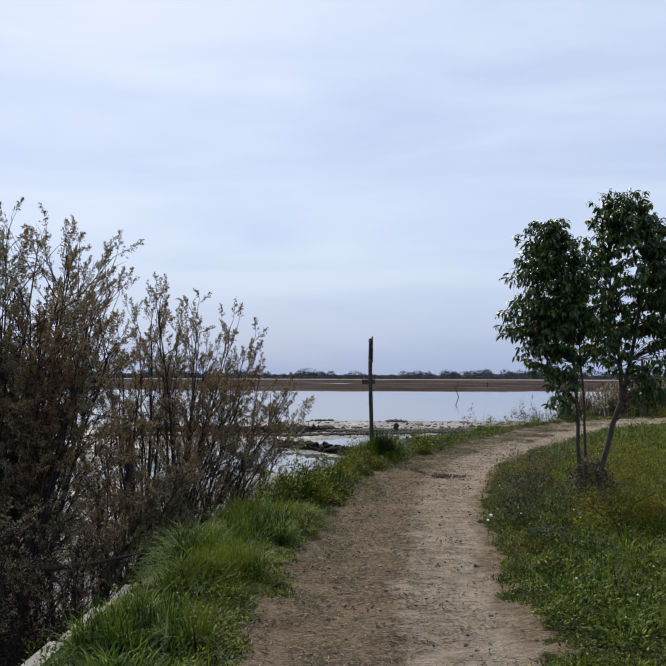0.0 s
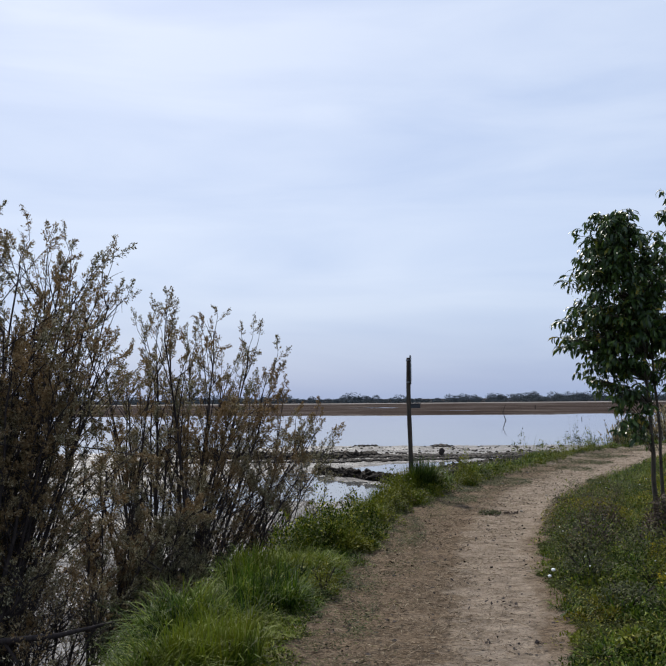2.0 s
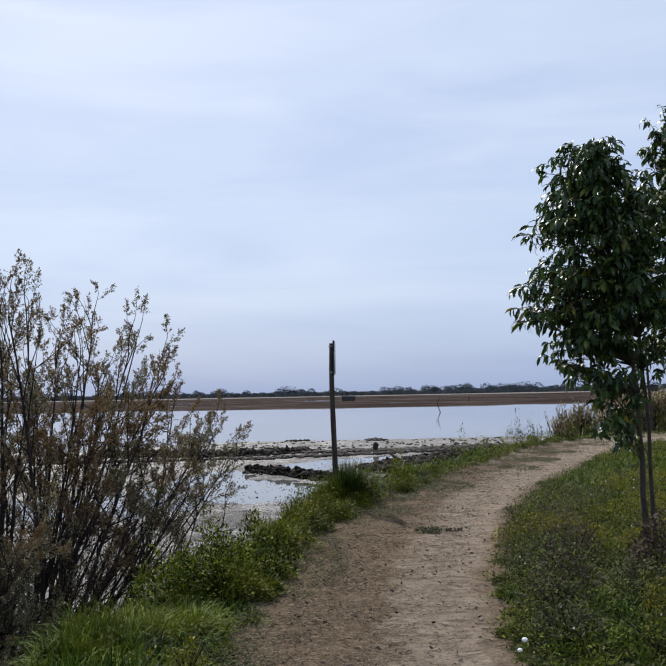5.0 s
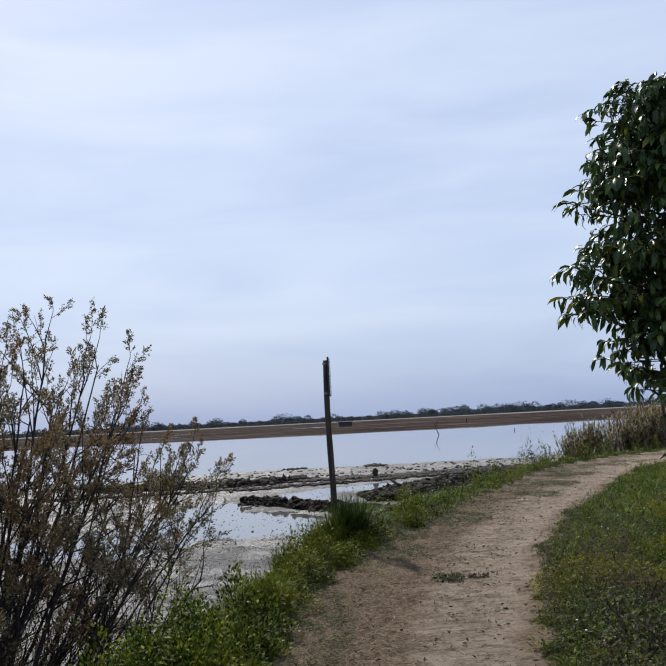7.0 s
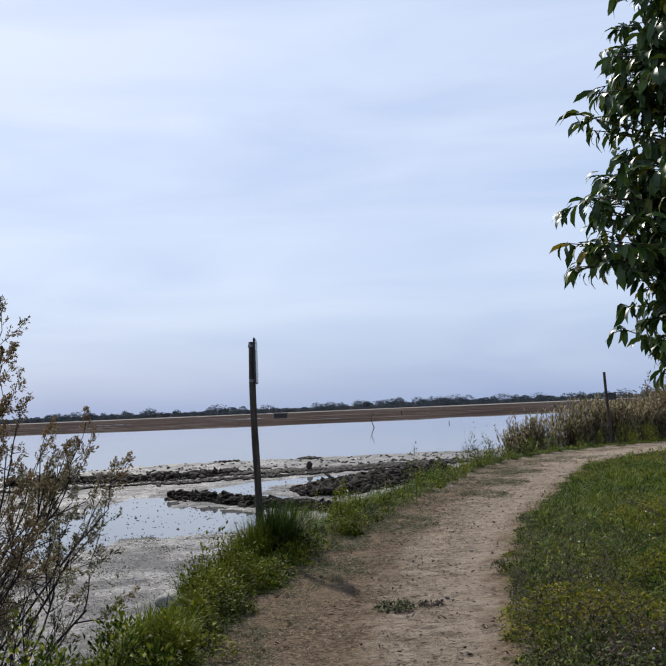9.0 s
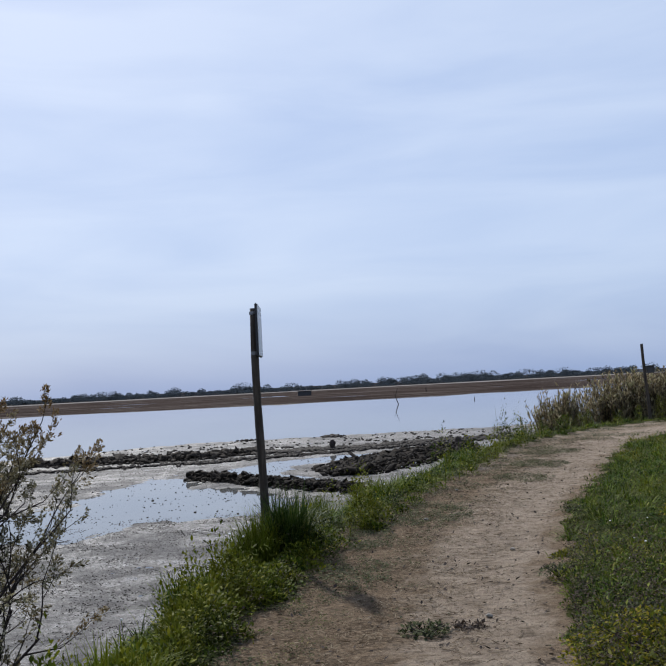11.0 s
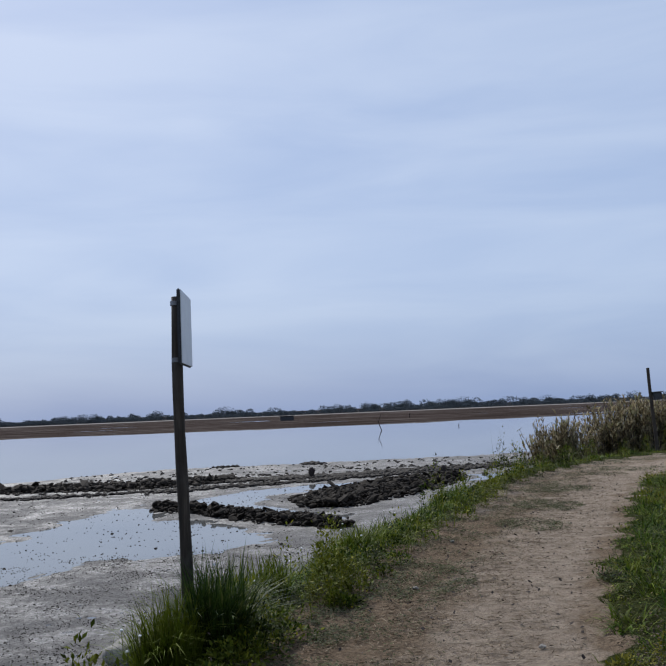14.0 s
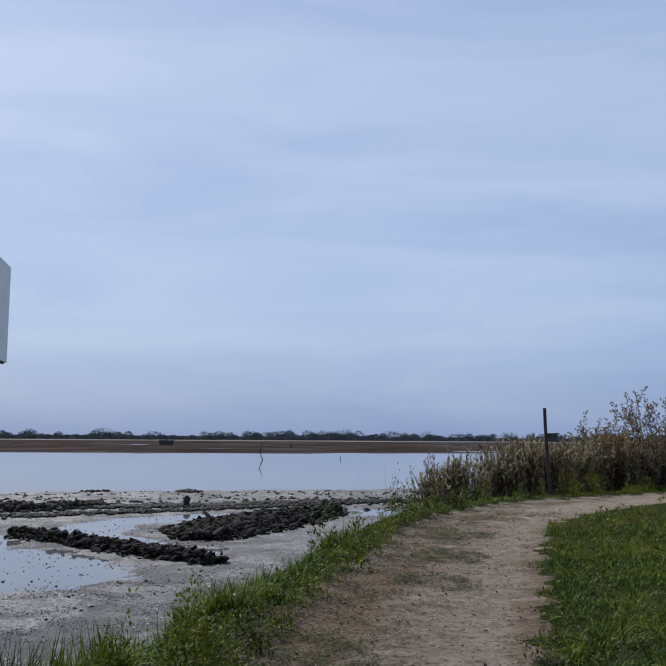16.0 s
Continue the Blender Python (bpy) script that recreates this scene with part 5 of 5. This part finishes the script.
def kerb():
    """A pale concrete edging half lost in the grass at the top of the bank."""
    root = new("concrete_edging")
    root.location = (-1.86, 5.0, 0)
    tagged(root, "pale mossy concrete edging half hidden in grass", "edging")
    bm = bmesh.new()
    box(bm, (1, 1, 1), (0, 0, 0), 0.08)
    for v in bm.verts:
        v.co += Vector((noise.noise(v.co * 3), noise.noise(v.co * 4 + Vector((3, 0, 0))), 0)) * 0.03
    me = bm_mesh("edging_stone", bm, M_CONC)
    for k in range(4):
        ob = new("edging_stone", me)
        ob.parent = root
        y = 5.0 + 0.98 * k + 0.45
        ob.location, ob.scale, ob.rotation_euler = (0.012 * k, y - 5.0, gz(-1.86, y) - 0.01), (0.12, 0.95, 0.26), (0.01 * (k % 2), 0.12, 0.02 * (k % 3 - 1))


kerb()


def fallen_branch():
    root = new("fallen_branch")
    at = np.array([-2.9, 8.3, -0.16])
    root.location = at
    tagged(root, "dark dead branch caught under the tamarisk beside the edging", "branch")
    a = np.array([[(-0.9, 0.1, 0.02), (-0.3, 0.05, -0.02), (0.2, 0.0, 0.0), (0.6, 0.03, 0.04), (0.98, 0.1, 0.12)]])
    part("limb", mesh_np("limb", *tubes(a, np.array([[0.032, 0.03, 0.026, 0.02, 0.009]]), 7), M_STEM, True), root)
    b = np.array([[(0.2, 0.0, 0.0), (0.34, -0.06, -0.14), (0.4, -0.1, -0.4)], [(-0.3, 0.05, -0.02), (-0.42, 0.0, -0.2), (-0.4, 0.0, -0.6)]])
    for q in b:
        part("twig", mesh_np("twig", *tubes(q[None], np.array([[0.014, 0.011, 0.006]]), 5), M_STEM, True), root)


fallen_branch()


def clump(name, label, x, y, rad, hi, count, mat, size, category="plant", narrow=0.5):
    r, a = rad * np.sqrt(rng.random(count)), rng.uniform(0, 2 * np.pi, count)
    px, py = r * np.cos(a), r * np.sin(a)
    z0 = gz(x, y)
    pz = hi * (1 - (r / rad) ** 2 * 0.6) * rng.random(count) ** 0.7
    v, f_ = leaves_arrays(np.stack([px, py, pz], 1), rng.uniform(0.5, 1.2, count) * size, 1.1, narrow)
    st = 16
    ang = rng.uniform(0, 6.28, st)
    lines = np.stack([np.stack([np.cos(ang) * rad * 0.75 * u, np.sin(ang) * rad * 0.75 * u, hi * 0.85 * u ** 0.8 + 0 * ang], 1) for u in np.linspace(0, 1, 4)], 1)
    root = new(name)
    root.location = (x, y, z0)
    tagged(root, label, category)
    tagged(part("leaves", mesh_np("leaves", v, f_, mat), root), kind="stuff")
    tagged(part("stem_mass", mesh_np("stem_mass", *tubes(lines, np.linspace(0.004, 0.002, 4)[None].repeat(st, 0), 4), M_STEM), root), kind="stuff")
    return root


M_GOLD = leafy("yellowing_herb", ((0.0, (0.05, 0.065, 0.008)), (0.5, (0.13, 0.128, 0.012)), (1.0, (0.28, 0.22, 0.018))), 0.7, 0.4, None, 0.05)
clump("dead_plant", "dry dark brown plant at the foot of the trees", 2.98, 11.3, 0.30, 0.62, 2200, M_DEAD, 0.05)
clump("weed_clump", "small green weed tuft growing in the path", 1.49, 14.61, 0.16, 0.06, 300, M_MAT, 0.04)
clump("weed_clump", "dead weed runner lying across the path", 1.78, 14.7, 0.12, 0.03, 110, M_DEAD, 0.035)
clump("weed_clump", "grey-green bushy weed at the path edge", 2.68, 15.79, 0.15, 0.11, 380, M_MAT, 0.03)
clump("weed_clump", "grey-green bushy weed at the path edge", 2.75, 15.2, 0.14, 0.12, 360, M_MAT, 0.03)
clump("weed_clump", "dark green weed tuft at the path edge", -0.43, 9.29, 0.13, 0.26, 420, M_HERB, 0.05, narrow=0.25)
clump("weed_clump", "dark green weed tuft at the path edge", 3.80, 18.96, 0.13, 0.08, 240, M_MAT, 0.035)
clump("weed_clump", "broad dark green weed near the path edge", 1.75, 7.6, 0.22, 0.12, 520, M_HERB, 0.06)
for gx, gy, gr, gh, gm in ((1.85, 9.9, 0.25, 0.26, M_MAT), (1.95, 10.6, 0.28, 0.32, M_DULL), (2.15, 11.2, 0.3, 0.36, M_DEAD), (2.25, 11.9, 0.3, 0.36, M_MAT), (2.35, 12.6, 0.28, 0.3, M_DULL), (2.6, 10.8, 0.3, 0.34, M_MAT), (2.5, 12.2, 0.26, 0.4, M_DEAD), (1.9, 8.7, 0.24, 0.2, M_MAT), (2.3, 9.6, 0.3, 0.24, M_HERB), (2.75, 14.2, 0.25, 0.2, M_MAT)):
    clump("edge_weed", "bushy grey-green and brown weed at the meadow edge", gx, gy, gr, gh, 900, gm, 0.036)
for gx, gy, gr, gn in ((3.0, 10.3, 0.55, 1500), (2.6, 13.4, 0.6, 1500), (4.2, 14.6, 0.8, 1900), (3.6, 12.6, 0.6, 1300), (2.7, 9.2, 0.45, 800), (5.2, 17.6, 0.9, 1500)):
    clump("yellow_herbs", "patch of yellowing herbs in the meadow", gx, gy, gr, 0.34, int(gn * 1.8), M_GOLD, 0.034)


def flowers():
    """Dandelion clocks and small white daisies, each on its stalk."""
    bm = bmesh.new()
    bmesh.ops.create_icosphere(bm, subdivisions=2, radius=0.5)
    for v in bm.verts:
        v.co *= 1 + 0.16 * noise.noise(v.co * 9)
    head = bm_mesh("flower_head", bm, M_WHITE)
    stalk = mesh_np("stalk", *tubes(np.array([[(0, 0, 0), (0.01, 0, 0.5), (0, 0, 1.0)]]), np.array([[0.0025, 0.002, 0.002]]), 4), M_HERB)
    r = np.random.default_rng(31)
    spots = [(1.44, 9.28, 0.2, 0.035, "dandelion"), (1.40, 9.22, 0.16, 0.03, "dandelion")]
    x, y, s = along_path(46, 5, 19, -1.6, -0.1)
    spots += [(a, b, r.uniform(0.10, 0.2), r.uniform(0.012, 0.02), "daisy") for a, b in zip(x, y)]
    x, y, s = along_path(26, 11, 24, 0.15, 0.8)
    spots += [(a, b, r.uniform(0.2, 0.36), r.uniform(0.012, 0.022), "daisy") for a, b in zip(x, y)]
    for a, b, h, d, kind_ in spots:
        root = new(kind_)
        root.location = (a, b, gz(a, b))
        tagged(root, "white dandelion clock on a thin stalk" if kind_ == "dandelion" else "tiny white flower on a thin stalk", "flower", "white flowers beside the path")
        st = part("stalk", stalk, root)
        st.scale = (1, 1, h)
        hd = part("flower_head", head, root)
        hd.location, hd.scale = (0, 0, h), (d, d, d * 0.8)


flowers()


# ---- the lagoon and the far shore ----
def dead_branch():
    x, y = 19.1, 160.5
    root = new("dead_branch")
    root.location = (x, y, WATER_Z - 0.3)
    tagged(root, "bare dead branch sticking out of the water", "branch")
    a = [[(0.35, 0, 0), (0.0, 0, 0.9), (-0.25, 0, 1.6), (0.0, 0, 2.4), (0.25, 0, 3.0)]]
    part("limb", mesh_np("limb", *tubes(np.array(a, float), np.linspace(0.09, 0.03, 5)[None], 6), M_STEM), root)
    b = [[(-0.25, 0, 1.6), (-0.42, 0, 1.95), (-0.5, 0, 2.4)]]
    part("side_twig", mesh_np("side_twig", *tubes(np.array(b, float), np.array([[0.04, 0.03, 0.015]]), 5), M_STEM), root)


dead_branch()


def hide():
    x, y = 7.8, 352.0
    z0 = gz(x, y) - 0.1
    root = new("bird_hide")
    root.location = (x, y, z0)
    tagged(root, "small dark timber hut standing on the far marsh", "hut")
    bm = bmesh.new()
    box(bm, (5.0, 3.0, 1.7), (0, 0, 0.85), 0.04)
    part("wall", bm_mesh("wall", bm, M_BACK), root)
    bm = bmesh.new()
    box(bm, (5.6, 3.6, 0.18), (0, 0, 1.79), 0.03)
    part("roof", bm_mesh("roof", bm, M_BACK), root)


hide()


def snag(x, y, hi, label, thick=1.0):
    root = new("stake")
    root.location = (x, y, max(gz(x, y), WATER_Z) - 0.2)
    tagged(root, label, "stake")
    part("pole", mesh_np("pole", *tubes(np.array([[(0, 0, 0), (0.03, 0, hi * 0.5), (0, 0, hi + 0.2)]]), np.array([[0.16, 0.14, 0.1]]) * thick, 7), M_STEM), root)
    part("top_knob", mesh_np("top_knob", *tubes(np.array([[(0, 0, hi + 0.1), (0.05, 0, hi + 0.35), (0.02, 0, hi + 0.5)]]), np.array([[0.16, 0.2, 0.08]]) * thick, 7), M_STEM), root)


snag(44.0, 290.0, 1.1, "short dark stake on the far mud shore")
snag(33.0, 165.0, 0.15, "short dark stake standing in the lagoon", 0.35)
for bx_, by_ in ((3.3, 63.4), (10.2, 60.2)):
    snag(bx_, by_, 0.25, "stubby dark stump among mud clods")


FAN = KITE * np.array([1.9, 1.0, 1.0])


def far_woods():
    r = np.random.default_rng(55)
    vs = []
    count = 620
    x = r.uniform(-420, 720, count)
    y = 745 + 0.08 * x + r.uniform(0, 60, count)
    big = np.clip(0.55 + 0.5 * waves(x, y, 57, 120, 3) + 0.35 * waves(x, y, 58, 26, 2), 0.12, 1.4) * np.interp(x, [-420, -60, 20, 200, 720], [0.45, 0.5, 0.85, 0.9, 0.8])
    big *= r.uniform(0.55, 1.1, count)
    parts = []
    for k in range(count):
        h = 1.6 + 6.8 * big[k] + (r.uniform(1.5, 4.5) if r.random() < 0.16 else 0)
        w = h * r.uniform(0.5, 0.95)
        n = 240
        d = unit(r.normal(size=(n, 3))) * r.uniform(0.2, 1, (n, 1)) ** 0.4
        d[:, 2] = np.where(d[:, 2] < 0, d[:, 2] * 1.1, d[:, 2])
        c = np.stack([x[k] + d[:, 0] * w, y[k] + d[:, 1] * w * 0.6, np.maximum(h * 0.45 + d[:, 2] * h * 0.45, 0.2)], 1)
        c[:, 2] += WATER_Z + 0.2
        parts.append(c)
    # continuous scrub below the crowns
    n = 32000
    xs_ = r.uniform(-430, 730, n)
    parts.append(np.stack([xs_, 735 + 0.08 * xs_ + r.uniform(0, 14, n), WATER_Z + 0.2 + 2.6 * r.random(n) ** 1.1 * (1 + 0.4 * waves(xs_, xs_, 59, 40, 2))], 1))
    p = np.concatenate(parts)
    m = len(p)
    s = r.uniform(0.4, 0.8, m)
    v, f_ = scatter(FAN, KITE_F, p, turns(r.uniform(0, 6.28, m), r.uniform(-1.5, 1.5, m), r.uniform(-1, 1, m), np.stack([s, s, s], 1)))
    tagged(new("far_woods", mesh_np("far_woods", v, f_, M_FAR_HAZED)), "hazy line of trees and scrub along the horizon", "trees", kind="stuff")


far_woods()
